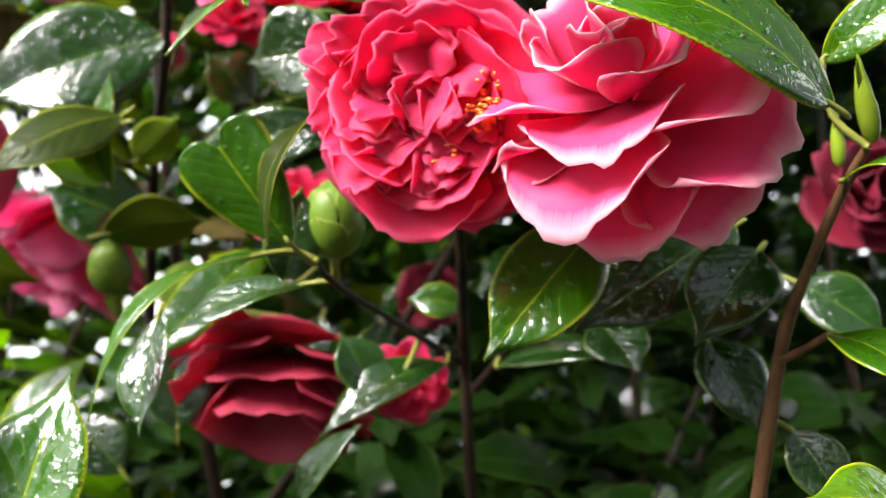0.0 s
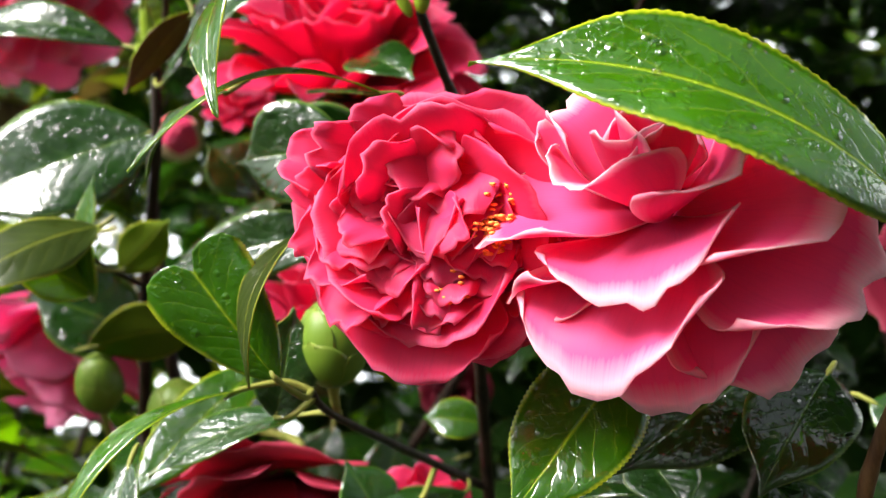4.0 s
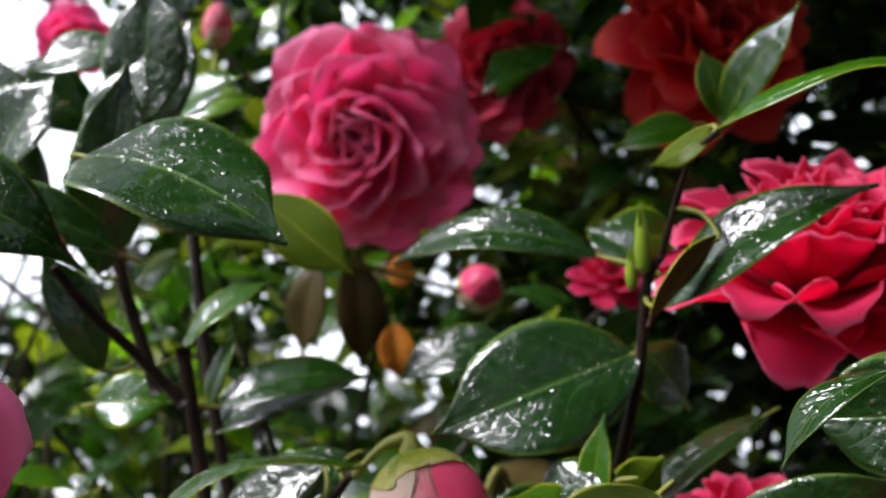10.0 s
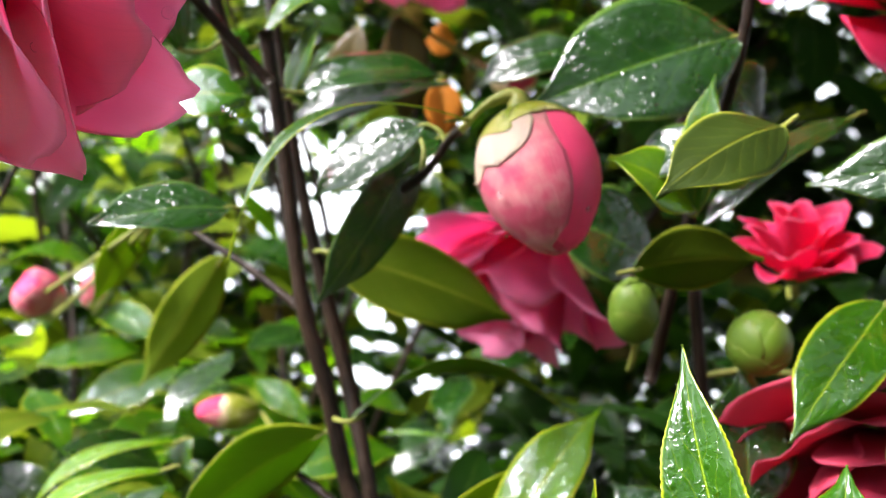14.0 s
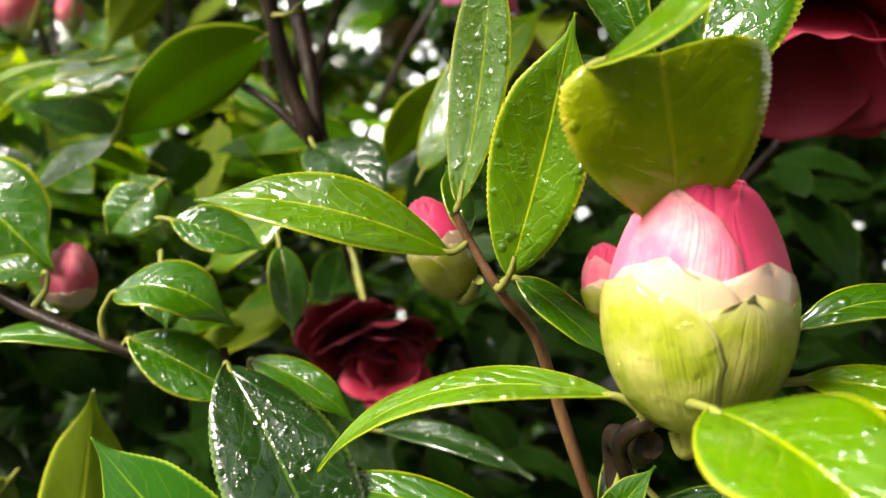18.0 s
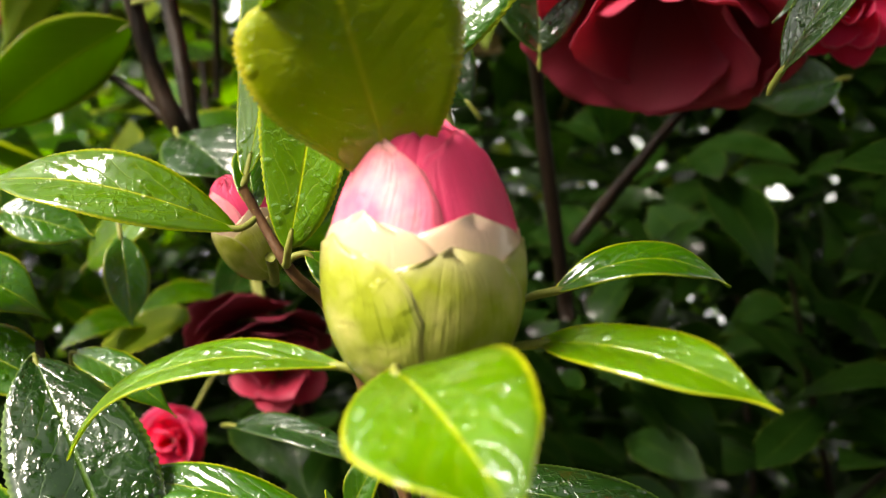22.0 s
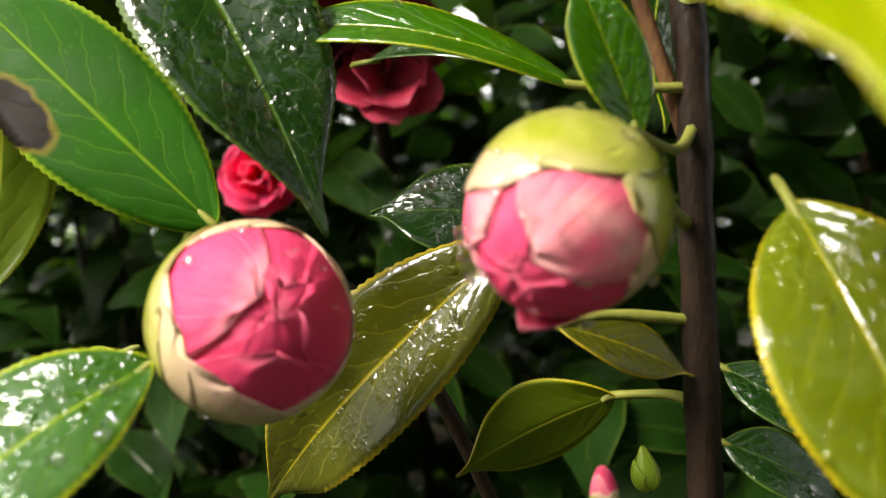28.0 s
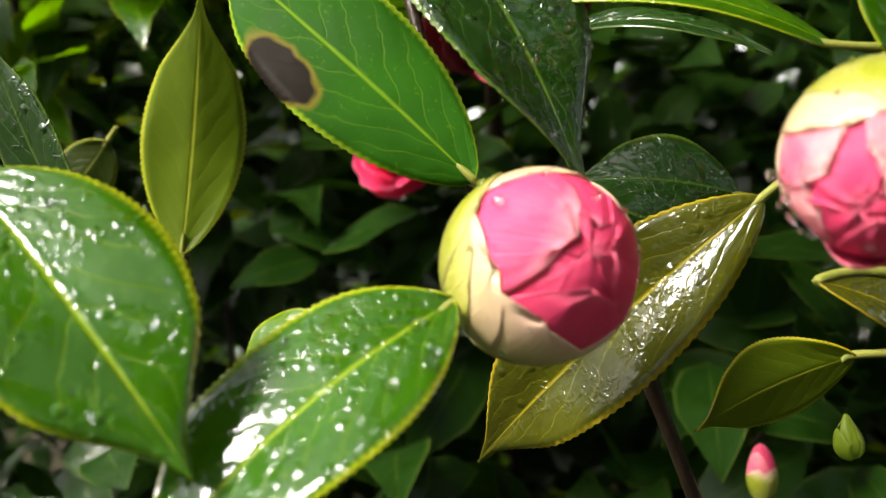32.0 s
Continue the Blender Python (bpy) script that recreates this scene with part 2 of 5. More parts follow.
BRONZE = leaf_material("leaf_bronze", (0.045, 0.05, 0.003), (0.32, 0.27, 0.012), (0.26, 0.25, 0.003), 0.22, 0.34, 0.75, (0.40, 0.30, 0.015))
OLIVE = leaf_material("leaf_olive", (0.11, 0.145, 0.003), (0.42, 0.40, 0.012), (0.40, 0.44, 0.003), 0.24, 0.36, 0.8, (0.56, 0.46, 0.02))
ORANGE = leaf_material("leaf_turned_orange", (0.50, 0.17, 0.02), (0.5, 0.3, 0.05), (0.6, 0.25, 0.02), 0.4, 0.35, 0.2)
BROWN = leaf_material("leaf_dead_brown", (0.055, 0.042, 0.012), (0.14, 0.10, 0.03), (0.15, 0.10, 0.02), 0.4, 0.25, 0.2)
UNDER = leaf_material("leaf_underside", (0.075, 0.115, 0.005), (0.30, 0.33, 0.02), (0.34, 0.46, 0.006), 0.45, 0.42, 0.1, (0.44, 0.46, 0.03))
UNDER_BROWN = leaf_material("leaf_underside_brown", (0.022, 0.036, 0.005), (0.16, 0.18, 0.015), (0.13, 0.17, 0.004), 0.42, 0.35, 0.1, (0.28, 0.30, 0.03))
UNDER_RED = leaf_material("leaf_underside_red", (0.085, 0.03, 0.022), (0.16, 0.08, 0.04), (0.22, 0.06, 0.03), 0.4, 0.25, 0.1)
ROSE = petal_material("petal_rose", (0.86, 0.055, 0.20), (0.94, 0.24, 0.42), (0.84, 0.045, 0.175), 0.62, rim_from=0.92, crumple=0.15)
EDGED = petal_material("petal_pale_edged", (0.88, 0.09, 0.28), (0.97, 0.70, 0.77), (0.82, 0.04, 0.18), 0.55, rim_from=0.84, crumple=0.12)
PINK = petal_material("petal_pink", (0.94, 0.20, 0.46), (0.96, 0.38, 0.60), (0.92, 0.14, 0.36), 0.62, crumple=0.2)
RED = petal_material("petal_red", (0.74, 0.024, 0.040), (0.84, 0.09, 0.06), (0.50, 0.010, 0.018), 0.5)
# wine red held darker, so the shade around these blooms is in the colour
WINE = petal_material("petal_wine_shaded", (0.18, 0.010, 0.028), (0.24, 0.028, 0.055), (0.12, 0.005, 0.014), 0.3)
BUDPINK = petal_material("bud_petal_pink", (0.86, 0.15, 0.26), (0.90, 0.50, 0.48), (0.84, 0.42, 0.36), 0.3, 0.4, 0.93, crumple=0.8, pale=(0.90, 0.50, 0.48))
BUDROSE = petal_material("bud_petal_rose", (0.80, 0.07, 0.19), (0.90, 0.40, 0.46), (0.80, 0.16, 0.24), 0.3, 0.4, 0.88, crumple=0.9)
BUDDEEP = petal_material("bud_petal_deep", (0.84, 0.065, 0.19), (0.90, 0.20, 0.32), (0.80, 0.13, 0.22), 0.3, 0.42, 0.94, crumple=0.6)
BUDPALE = petal_material("bud_petal_pale", (0.80, 0.54, 0.42), (0.84, 0.62, 0.50), (0.40, 0.44, 0.05), 0.3, 0.40, 0.96, 1.0, 0.45, 0.4, (0.70, 0.58, 0.30))
SEPAL = petal_material("bud_scale_green", (0.40, 0.42, 0.04), (0.66, 0.58, 0.27), (0.19, 0.28, 0.010), 0.3, 0.26, 0.86, 1.0, 0.3, 0.9, (0.58, 0.53, 0.17))
GREENBUD = petal_material("green_bud_scale", (0.10, 0.17, 0.015), (0.15, 0.20, 0.03), (0.06, 0.12, 0.01), 0.12, 0.4, 0.85)
SHOOTBUD = petal_material("shoot_bud_scale", (0.20, 0.29, 0.02), (0.34, 0.38, 0.05), (0.12, 0.22, 0.01), 0.2, 0.35, 0.9)
BUDCREAM = petal_material("bud_scale_cream", (0.80, 0.62, 0.48), (0.84, 0.66, 0.54), (0.62, 0.54, 0.2), 0.3, 0.42, 0.95, 0.6, 0.2, 0.8, (0.74, 0.54, 0.48))
# a pink bloom's own colour, lightened further by haze mixed into it
PINK_HAZED = petal_material("petal_pink_hazed", (0.96, 0.33, 0.57), (0.97, 0.47, 0.67), (0.94, 0.21, 0.44), 0.66, crumple=0.25)
# these two reds are darkened, throats most, for the shade they hang in
RED_SHADED = petal_material("petal_red_shaded", (0.52, 0.040, 0.09), (0.58, 0.075, 0.14), (0.30, 0.016, 0.036), 0.4, throat_to=0.7)
ROSE_SHADED = petal_material("petal_rose_shaded", (0.62, 0.050, 0.11), (0.68, 0.095, 0.17), (0.36, 0.020, 0.042), 0.4, throat_to=0.7)
STAMEN = plain_material("stamen_orange", (0.85, 0.19, 0.03), (0.93, 0.34, 0.09), 0.6, 400)
BARK = plain_material("twig_bark", (0.007, 0.005, 0.004), (0.030, 0.018, 0.012), 0.34, 160, 1.0, (1, 1, 0.25))
TWIG = plain_material("twig_green", (0.13, 0.15, 0.025), (0.22, 0.22, 0.05), 0.4, 200, 0.3, (1, 1, 0.3))
YOUNG = plain_material("twig_brown", (0.07, 0.032, 0.018), (0.15, 0.08, 0.035), 0.4, 200, 0.4, (1, 1, 0.3))
SOIL = plain_material("soil", (0.015, 0.013, 0.009), (0.04, 0.032, 0.02), 0.9, 12, 0.6)
for scale_mat in (SEPAL, BUDPALE):
    scale_mat.node_tree.nodes["Principled BSDF"].inputs["Coat Weight"].default_value = 0.6
    scale_mat.node_tree.nodes["Principled BSDF"].inputs["Coat Roughness"].default_value = 0.12
WATER, wn2, wl2, wb, wo = mat_base("water")
wb.inputs["Base Color"].default_value = (1, 1, 1, 1)
wb.inputs["Roughness"].default_value = 0.0
wb.inputs["IOR"].default_value = 1.4
wb.inputs["Transmission Weight"].default_value = 1.0
clear = wn2.new("ShaderNodeBsdfTransparent")
wmix = wn2.new("ShaderNodeMixShader")
wmix.inputs[0].default_value = 0.62
wl2.new(clear.outputs[0], wmix.inputs[1])
wl2.new(wb.outputs[0], wmix.inputs[2])
wl2.new(wmix.outputs[0], wo.inputs[0])


# ---------------------------------------------------------------- builders
def mesh_of(name, verts, faces, mats, uvs=None, slots=None, smooth=True):
    me = bpy.data.meshes.new(name)
    me.from_pydata([tuple(v) for v in verts], [], faces)
    for m in mats:
        me.materials.append(m)
    if smooth:
        me.polygons.foreach_set("use_smooth", [True] * len(faces))
    if slots is not None:
        me.polygons.foreach_set("material_index", slots)
    if uvs is not None:
        layer = me.uv_layers.new(name="UVMap")
        idx = np.empty(len(me.loops), dtype=np.int32)
        me.loops.foreach_get("vertex_index", idx)
        layer.data.foreach_set("uv", np.asarray(uvs, dtype=np.float32)[idx].ravel())
    me.update()
    return me


def part(name, me, parent, label="", m=None):
    ob = new(name, me)
    ob.parent = parent
    if m is not None:
        ob.matrix_basis = m
    if label:
        tagged(ob, label)
    return ob


def sheet(p, q, uv, thick):
    """A grid of points p (nu x nv x 3) with normals q made into a thin solid: faces, uvs, and which faces lie below."""
    nu, nv = p.shape[:2]
    top = p.reshape(-1, 3)
    low = (p - q * thick).reshape(-1, 3)
    verts = np.concatenate([top, low])
    k = nu * nv
    faces, slots = [], []
    for i in range(nu - 1):
        for j in range(nv - 1):
            a, b, c, d = i * nv + j, (i + 1) * nv + j, (i + 1) * nv + j + 1, i * nv + j + 1
            faces.append((a, b, c, d))
            slots.append(0)
            faces.append((d + k, c + k, b + k, a + k))
            slots.append(1)
    rim = [i * nv for i in range(nu)] + [(nu - 1) * nv + j for j in range(1, nv)] + [i * nv + nv - 1 for i in range(nu - 2, -1, -1)] + [j for j in range(nv - 2, 0, -1)]
    for a, b in zip(rim, rim[1:] + rim[:1]):
        faces.append((b, a, a + k, b + k))
        slots.append(0)
    return verts, faces, slots, np.concatenate([uv, uv])


def normals_of(p):
    du = np.gradient(p, axis=0)
    dv = np.gradient(p, axis=1)
    n = np.cross(du, dv)
    return n / np.maximum(np.linalg.norm(n, axis=2, keepdims=True), 1e-12)


def frame_of(x, n):
    x = Vector(x).normalized()
    y = Vector(n).cross(x).normalized()
    return Matrix((x, y, x.cross(y))).transposed()


def tube(points, radii, sides=8, uv=False):
    """Vertices and faces of a tapered round tube along points, smoothed into a curve."""
    pts = [Vector(p) for p in points]
    fine, rr = [], []
    for i in range(len(pts) - 1):
        p0, p1, p2, p3 = pts[max(i - 1, 0)], pts[i], pts[i + 1], pts[min(i + 2, len(pts) - 1)]
        for k in range(6):
            t = k / 6
            fine.append(0.5 * ((2 * p1) + (p2 - p0) * t + (2 * p0 - 5 * p1 + 4 * p2 - p3) * t * t + (3 * p1 - p0 - 3 * p2 + p3) * t ** 3))
            rr.append(radii[i] + (radii[i + 1] - radii[i]) * t)
    fine.append(pts[-1])
    rr.append(radii[-1])
    verts, faces = [], []
    side = Vector((0.3, 0.9, 0.2))
    for i, p in enumerate(fine):
        d = (fine[min(i + 1, len(fine) - 1)] - fine[max(i - 1, 0)]).normalized()
        a = d.cross(side).normalized()
        b = d.cross(a)
        wob = 1 + 0.2 * noise.noise(p * 140)
        for k in range(sides):
            w = 2 * math.pi * k / sides
            verts.append(p + (a * math.cos(w) + b * math.sin(w)) * rr[i] * wob)
    for i in range(len(fine) - 1):
        for k in range(sides):
            a, b = i * sides + k, i * sides + (k + 1) % sides
            faces.append((a, b, b + sides, a + sides))
    faces.append(tuple(range(sides)))
    faces.append(tuple(range(len(verts) - sides, len(verts)))[::-1])
    return verts, faces, fine


DROPS = []          # places, normals and sizes of beads of water


def blade(L, W, bend=0.1, fold=0.25, curl=0.0, heart=0.0, seed=0, nu=84, nv=11, teeth=0.03, twist=0.0, drip=0.62):
    """A camellia leaf blade along x, its upper face towards z: elliptic, finely toothed, drawn out into a drip tip."""
    rng = np.random.RandomState(seed)
    u = np.linspace(0, 1, nu)[:, None]
    v = np.linspace(-1, 1, nv)[None, :]
    half = np.sin(np.pi * u ** 0.88) ** 0.78 * (1 - drip * np.clip((u - 1.28 + 0.93 * drip) / 0.22, 0, 1) ** 1.6) + 0.015 * (1 - u)
    half = half * W / 2
    if heart:
        half = np.sin(np.pi / 2 * u) ** 0.75 * W / 2
    if 0 < heart < 0.1:
        half = np.sin(np.pi / 2 * np.clip(u / 0.84, 0, 1)) ** 1.5 * np.sqrt(1 - 0.5 * np.clip((u - 0.78) / 0.22, 0, 1) ** 4) * W / 2
    zig = np.where(np.arange(nu) % 2 == 0, 1.0, 1.0 - teeth)[:, None]
    y = half * v * np.where(np.abs(v) > 0.99, zig, 1.0)
    x = L * u + 0 * v
    if heart > 0.1:
        lobe = np.sqrt(np.clip(1 - ((np.abs(v) - 0.46) / 0.56) ** 2, 0.0, 1)) - 0.35 * np.exp(-(v / 0.12) ** 2)
        x = L * u * (1 - heart + heart * lobe * u ** 2)
    elif heart:
        x = L * (u + heart * u ** 4 * (np.abs(v) ** 0.7 - 0.55 - 0.9 * np.abs(v) ** 4))
    ph = rng.rand(4) * 6.28
    wave = 0.035 * W * np.sin(u * 9 + ph[0]) * v ** 2 * np.sign(v) + 0.03 * W * np.sin(u * 7 + ph[1]) * v ** 2
    z = 4 * bend * L * u * (1 - u) + fold * np.abs(y) * (1 - 0.5 * np.abs(v)) - curl * L * np.clip(u - 0.6, 0, 1) ** 2 * 3 + wave
    y = y * (1 - 0.12 * abs(fold)) + 0 * z
    if twist:
        a = twist * (u - 0.5) + 0 * v
        y, z = y * np.cos(a) - (z - 4 * bend * L * u * (1 - u)) * np.sin(a), 4 * bend * L * u * (1 - u) + y * np.sin(a) + (z - 4 * bend * L * u * (1 - u)) * np.cos(a)
    p = np.stack([x, y, z], 2)
    q = normals_of(p)
    uv = np.stack([u + 0 * v, (v + 1) / 2 + 0 * u], 2).reshape(-1, 2)
    return p, q, uv


LEAF_COUNT = [0]


def leaf(shoot, base, tip, n, width, top=None, low=None, bend=0.1, fold=0.25, curl=0.0, heart=0.0, twist=0.0, drops=0, label="", drip=0.62, teeth=0.03):
    """A leaf of a shoot from its blade's base to its tip, upper face towards n, with its stalk grown from the nearest place on the shoot."""
    LEAF_COUNT[0] += 1
    seed = LEAF_COUNT[0]
    top, low = top or GREEN, low or UNDER
    base, tip = Vector(base), Vector(tip)
    L = (tip - base).length
    p, q, uv = blade(L, width, bend, fold, curl, heart, seed, twist=twist, drip=drip, teeth=teeth)
    verts, faces, slots, uvs = sheet(p, q, uv, 0.00035)
    m = frame_of(tip - base, n).to_4x4()
    m.translation = base
    rng = np.random.RandomState(seed)
    for _ in range(max(0, int(drops * 0.4))):
        fi, fj = rng.uniform(3, p.shape[0] - 4), rng.uniform(1, p.shape[1] - 2)
        i, j = int(fi), int(fj)
        a, b = fi - i, fj - j
        spot = (p[i, j] * (1 - a) + p[i + 1, j] * a) * (1 - b) + (p[i, j + 1] * (1 - a) + p[i + 1, j + 1] * a) * b
        DROPS.append((m @ Vector(spot), (m.to_3x3() @ Vector(q[i, j])).normalized(), 0.00025 + 0.0012 * rng.rand() ** 3))
    near = min(STEMS[shoot.name], key=lambda s: (s - base).length)
    inv = m.inverted()
    a = inv @ near
    if a.length > 0.03:
        a = Vector((-0.006, 0.0, -0.002))
    d = a.length
    tv, tf, _ = tube([a, a * 0.5 + Vector((-0.16 * d, 0, 0)), Vector((0, 0, 0)), Vector((L * 0.08, 0, float(p[3, p.shape[1] // 2, 2]) - 0.0003))], [0.0012 if a.length > 0.007 else 0.0006, 0.001, 0.0009, 0.0004], 6)
    ob = part("leaf", mesh_of("leaf", verts, faces, [top, low], uvs, slots), shoot, label, Matrix.Translation(-shoot.location) @ m)
    part("leaf_stalk", mesh_of("leaf_stalk", tv, tf, [TWIG]), ob)
    return ob


STEMS = {}


def nearest_stem(p):
    return min((q for pts in STEMS.values() for q in pts), key=lambda q: (q - p).length)



def shoot(label, *stems, mat=None, name="camellia_branch"):
    """A branch of the shrub: an empty at its foot, and its stems; each stem is (points, foot radius, end radius)."""
    ob = tagged(new(name), label, "branch", "camellia branches")
    ob.location = stems[0][0][0]
    STEMS[ob.name] = []
    at = Vector(stems[0][0][0])
    for points, r0, r1 in stems:
        k = len(points)
        tv, tf, fine = tube([Vector(p) - at for p in points], [r0 + (r1 - r0) * i / (k - 1) for i in range(k)], 10)
        part("stem", mesh_of("stem", tv, tf, [mat or BARK]), ob)
        STEMS[ob.name] += [f + at for f in fine]
    return ob


def petal_mesh(L, W, cup, roll, ruffle, notch, seed, mat, nu=20, nv=21):
    """A petal along x, its inner face towards z."""
    rng = np.random.RandomState(seed)
    u = np.linspace(0, 1, nu)[:, None]
    v = np.sin(np.linspace(-1, 1, nv) * np.pi / 2)[None, :]
    half = W / 2 * (0.16 + 0.84 * np.sin(np.clip(u / 0.66, 0, 1) * np.pi / 2) ** 1.1) * (1 - 0.14 * np.clip((u - 0.62) / 0.38, 0, 1) ** 2)
    y = half * v
    s = u * (1 - 0.46 * (1 - np.sqrt(1 - 0.97 * v * v)) * u ** 1.5) - notch * u ** 6 * np.exp(-(v / 0.2) ** 2)
    nicks = rng.rand(3) * 6.28
    s = s + u ** 8 * 0.012 * (np.sin(13 * v + nicks[0]) + 0.7 * np.sin(23 * v + nicks[1]) + 0.5 * np.sin(37 * v + nicks[2]))
    a = cup * s                                   # bends inwards as it goes out
    x = L * np.where(abs(cup) > 1e-3, np.sin(a) / (cup + 1e-9), s)
    z = L * np.where(abs(cup) > 1e-3, (1 - np.cos(a)) / (cup + 1e-9), 0 * s)
    ph = rng.rand(4) * 6.28
    z = z + roll * y * y / W * 2.4 * (0.4 + 0.6 * u)
    z = z + ruffle * W * u ** 2 * (0.5 * np.sin(3.1 * v + ph[0] + 2 * u) + 0.35 * np.sin(6.3 * v + ph[1]) * np.abs(v) + 0.25 * np.sin(9 * u + ph[2]) * v)
    z = z + ruffle * W * 0.22 * u ** 5 * np.sin(11 * v + 3 * ph[1]) - 0.09 * L * np.clip((s - 0.7) / 0.3, 0, 1) ** 2 * (1 + 0.6 * np.sin(3 * v + ph[2]))
    x = x + ruffle * 0.3 * L * u ** 3 * np.sin(4.3 * v + ph[3])
    p = np.stack([x + 0 * v, y + 0 * u, z], 2)
    q = normals_of(p)
    uv = np.stack([u + 0 * v, (v + 1) / 2 + 0 * u], 2).reshape(-1, 2)
    verts, faces, slots, uvs = sheet(p, q, uv, 0.00035)
    return mesh_of("petal", verts, faces, [mat], uvs)


def axis_frame(facing, spin=0.0):
    z = Vector(facing).normalized()
    x = Vector((0.13, 0.2, 1)).cross(z).normalized()
    m = Matrix((x, z.cross(x), z)).transposed().to_4x4()
    return m @ Matrix.Rotation(radians(spin), 4, "Z")


def flower(label, at, facing, R, rings, mat, seed=1, stamens=0, spin=0, stamen_at=(), beads=0, calm=1.0, tongues=0):
    """A camellia bloom; tongues are small ruffled petals crowding its middle and hanging over one another. Rings run from the outside in: (petals, degrees raised, length, width, cup, roll, ruffle) in parts of R."""
    rng = np.random.RandomState(seed)
    ob = tagged(new("camellia_flower"), label, "flower", "camellia flowers")
    m = axis_frame(facing, spin)
    m.translation = at
    ob.matrix_basis = m
    for r, (count, raised, length, wide, cup, roll, ruffle) in enumerate(rings):
        turn = rng.rand() * 360
        for k in range(count):
            az = turn + 360 * k / count + rng.uniform(-9, 9)
            el = raised + calm * rng.uniform(-7, 7)
            me = petal_mesh(R * length * rng.uniform(0.92, 1.08), R * wide * rng.uniform(0.9, 1.1), cup * rng.uniform(0.8, 1.2), roll, ruffle * rng.uniform(0.6, 1.4), rng.choice([0.0, 0.0, 0.05, 0.09]), seed * 100 + r * 17 + k, mat)
            pm = Matrix.Rotation(radians(az), 4, "Z") @ Matrix.Translation((R * 0.07, 0, R * (-0.10 + 0.05 * r))) @ Matrix.Rotation(radians(-el), 4, "Y") @ Matrix.Rotation(radians(11), 4, "X")
            part("petal", me, ob, "", pm)
    for i in range(tongues):
        out, turn = 0.5 * math.sqrt((i + 0.4) / tongues), 2.39996 * i
        bx, by = out * math.cos(turn) - 0.12, out * math.sin(turn) + 0.12
        way = math.atan2(0.55 * by - 0.42 + 0.25 * rng.normal(), 0.85 * bx - 0.12 + 0.25 * rng.normal())
        me = petal_mesh(R * rng.uniform(0.4, 0.56), R * rng.uniform(0.38, 0.66), rng.uniform(-0.8, -0.2), rng.uniform(-0.2, 0.5), rng.uniform(0.12, 0.24), rng.choice([0.0, 0.06, 0.12]), seed * 100 + 500 + i, mat)
        pm = Matrix.Translation((R * bx, R * by, R * (0.26 - 0.16 * out))) @ Matrix.Rotation(way, 4, "Z") @ Matrix.Rotation(-radians(68 - 34 * out + rng.uniform(-9, 9)), 4, "Y") @ Matrix.Rotation(radians(rng.uniform(-30, 30)), 4, "X")
        part("petal", me, ob, "", pm)
    if stamens:
        sv, sf = [], []
        spots = list(stamen_at) or [(0, 0)]
        for i in range(stamens):
            cx, cy = spots[i % len(spots)]
            a, d = rng.rand() * 6.28, rng.rand() ** 0.5 * R * 0.12
            foot = Vector((cx * R * 0.6 + 0.3 * d * math.cos(a), cy * R * 0.6 + 0.3 * d * math.sin(a), R * 0.05))
            end = Vector((cx * R + d * math.cos(a), cy * R + d * math.sin(a), R * (0.34 + 0.2 * rng.rand())))
            tv, tf, _ = tube([foot, (foot + end) / 2, end], [R * 0.008] * 3, 4)
            k = len(sv)
            sv += tv
            sf += [tuple(x + k for x in f) for f in tf]
            av, af = ball(end, R * 0.017, (1.5, 0.8, 0.9), 5, 4)
            k = len(sv)
            sv += av
            sf += [tuple(x + k for x in f) for f in af]
        part("stamen_tuft", mesh_of("stamen_tuft", sv, sf, [STAMEN]), ob, "tuft of orange-yellow stamens")
    for k in range(5):
        me = petal_mesh(R * 0.34, R * 0.34, 0.8, 0.5, 0.02, 0, k, GREENBUD, 8, 7)
        part("sepal", me, ob, "", Matrix.Rotation(radians(72 * k), 4, "Z") @ Matrix.Translation((R * 0.03, 0, -R * 0.16)) @ Matrix.Rotation(radians(-12), 4, "Y"))
    end = Vector((0, 0, -R * 0.14))
    goal = nearest_stem(m @ Vector((0, 0, -R * 0.6)))
    if goal.y < m.translation.y or (goal - m.translation).length > 0.12:
        goal = m.translation + Vector((0.01, 0.06, -0.01))
    goal = m.inverted() @ goal
    tv, tf, _ = tube([end, end + Vector((0, 0, -R * 0.25)), end * 0.4 + goal * 0.6 + Vector((0, 0, -R * 0.2)), goal], [R * 0.05, R * 0.04, 0.0016, 0.0014], 7)
    part("stalk", mesh_of("stalk", tv, tf, [TWIG]), ob)
    for k in range(beads // 2):
        pet = [c for c in ob.children if c.name.startswith("petal")]
        c = pet[rng.randint(0, min(len(pet), rings[0][0] + rings[1][0]))]
        v = c.data.vertices[rng.randint(0, len(c.data.vertices) // 2)]
        mm = m @ c.matrix_basis
        DROPS.append((mm @ v.co, (mm.to_3x3() @ v.normal).normalized(), 0.0005 + 0.0011 * rng.rand() ** 2))
    return ob


def ball(at, r, s=(1, 1, 1), nu=8, nv=6):
    verts, faces = [], []
    at = Vector(at)
    for j in range(nv + 1):
        b = math.pi * j / nv
        for i in range(nu):
            a = 2 * math.pi * i / nu
            verts.append(at + Vector((r * s[0] * math.sin(b) * math.cos(a), r * s[1] * math.sin(b) * math.sin(a), r * s[2] * math.cos(b))))
    for j in range(nv):
        for i in range(nu):
            a, b = j * nu + i, j * nu + (i + 1) % nu
            faces.append((a, a + nu, b + nu, b))
    return verts, faces


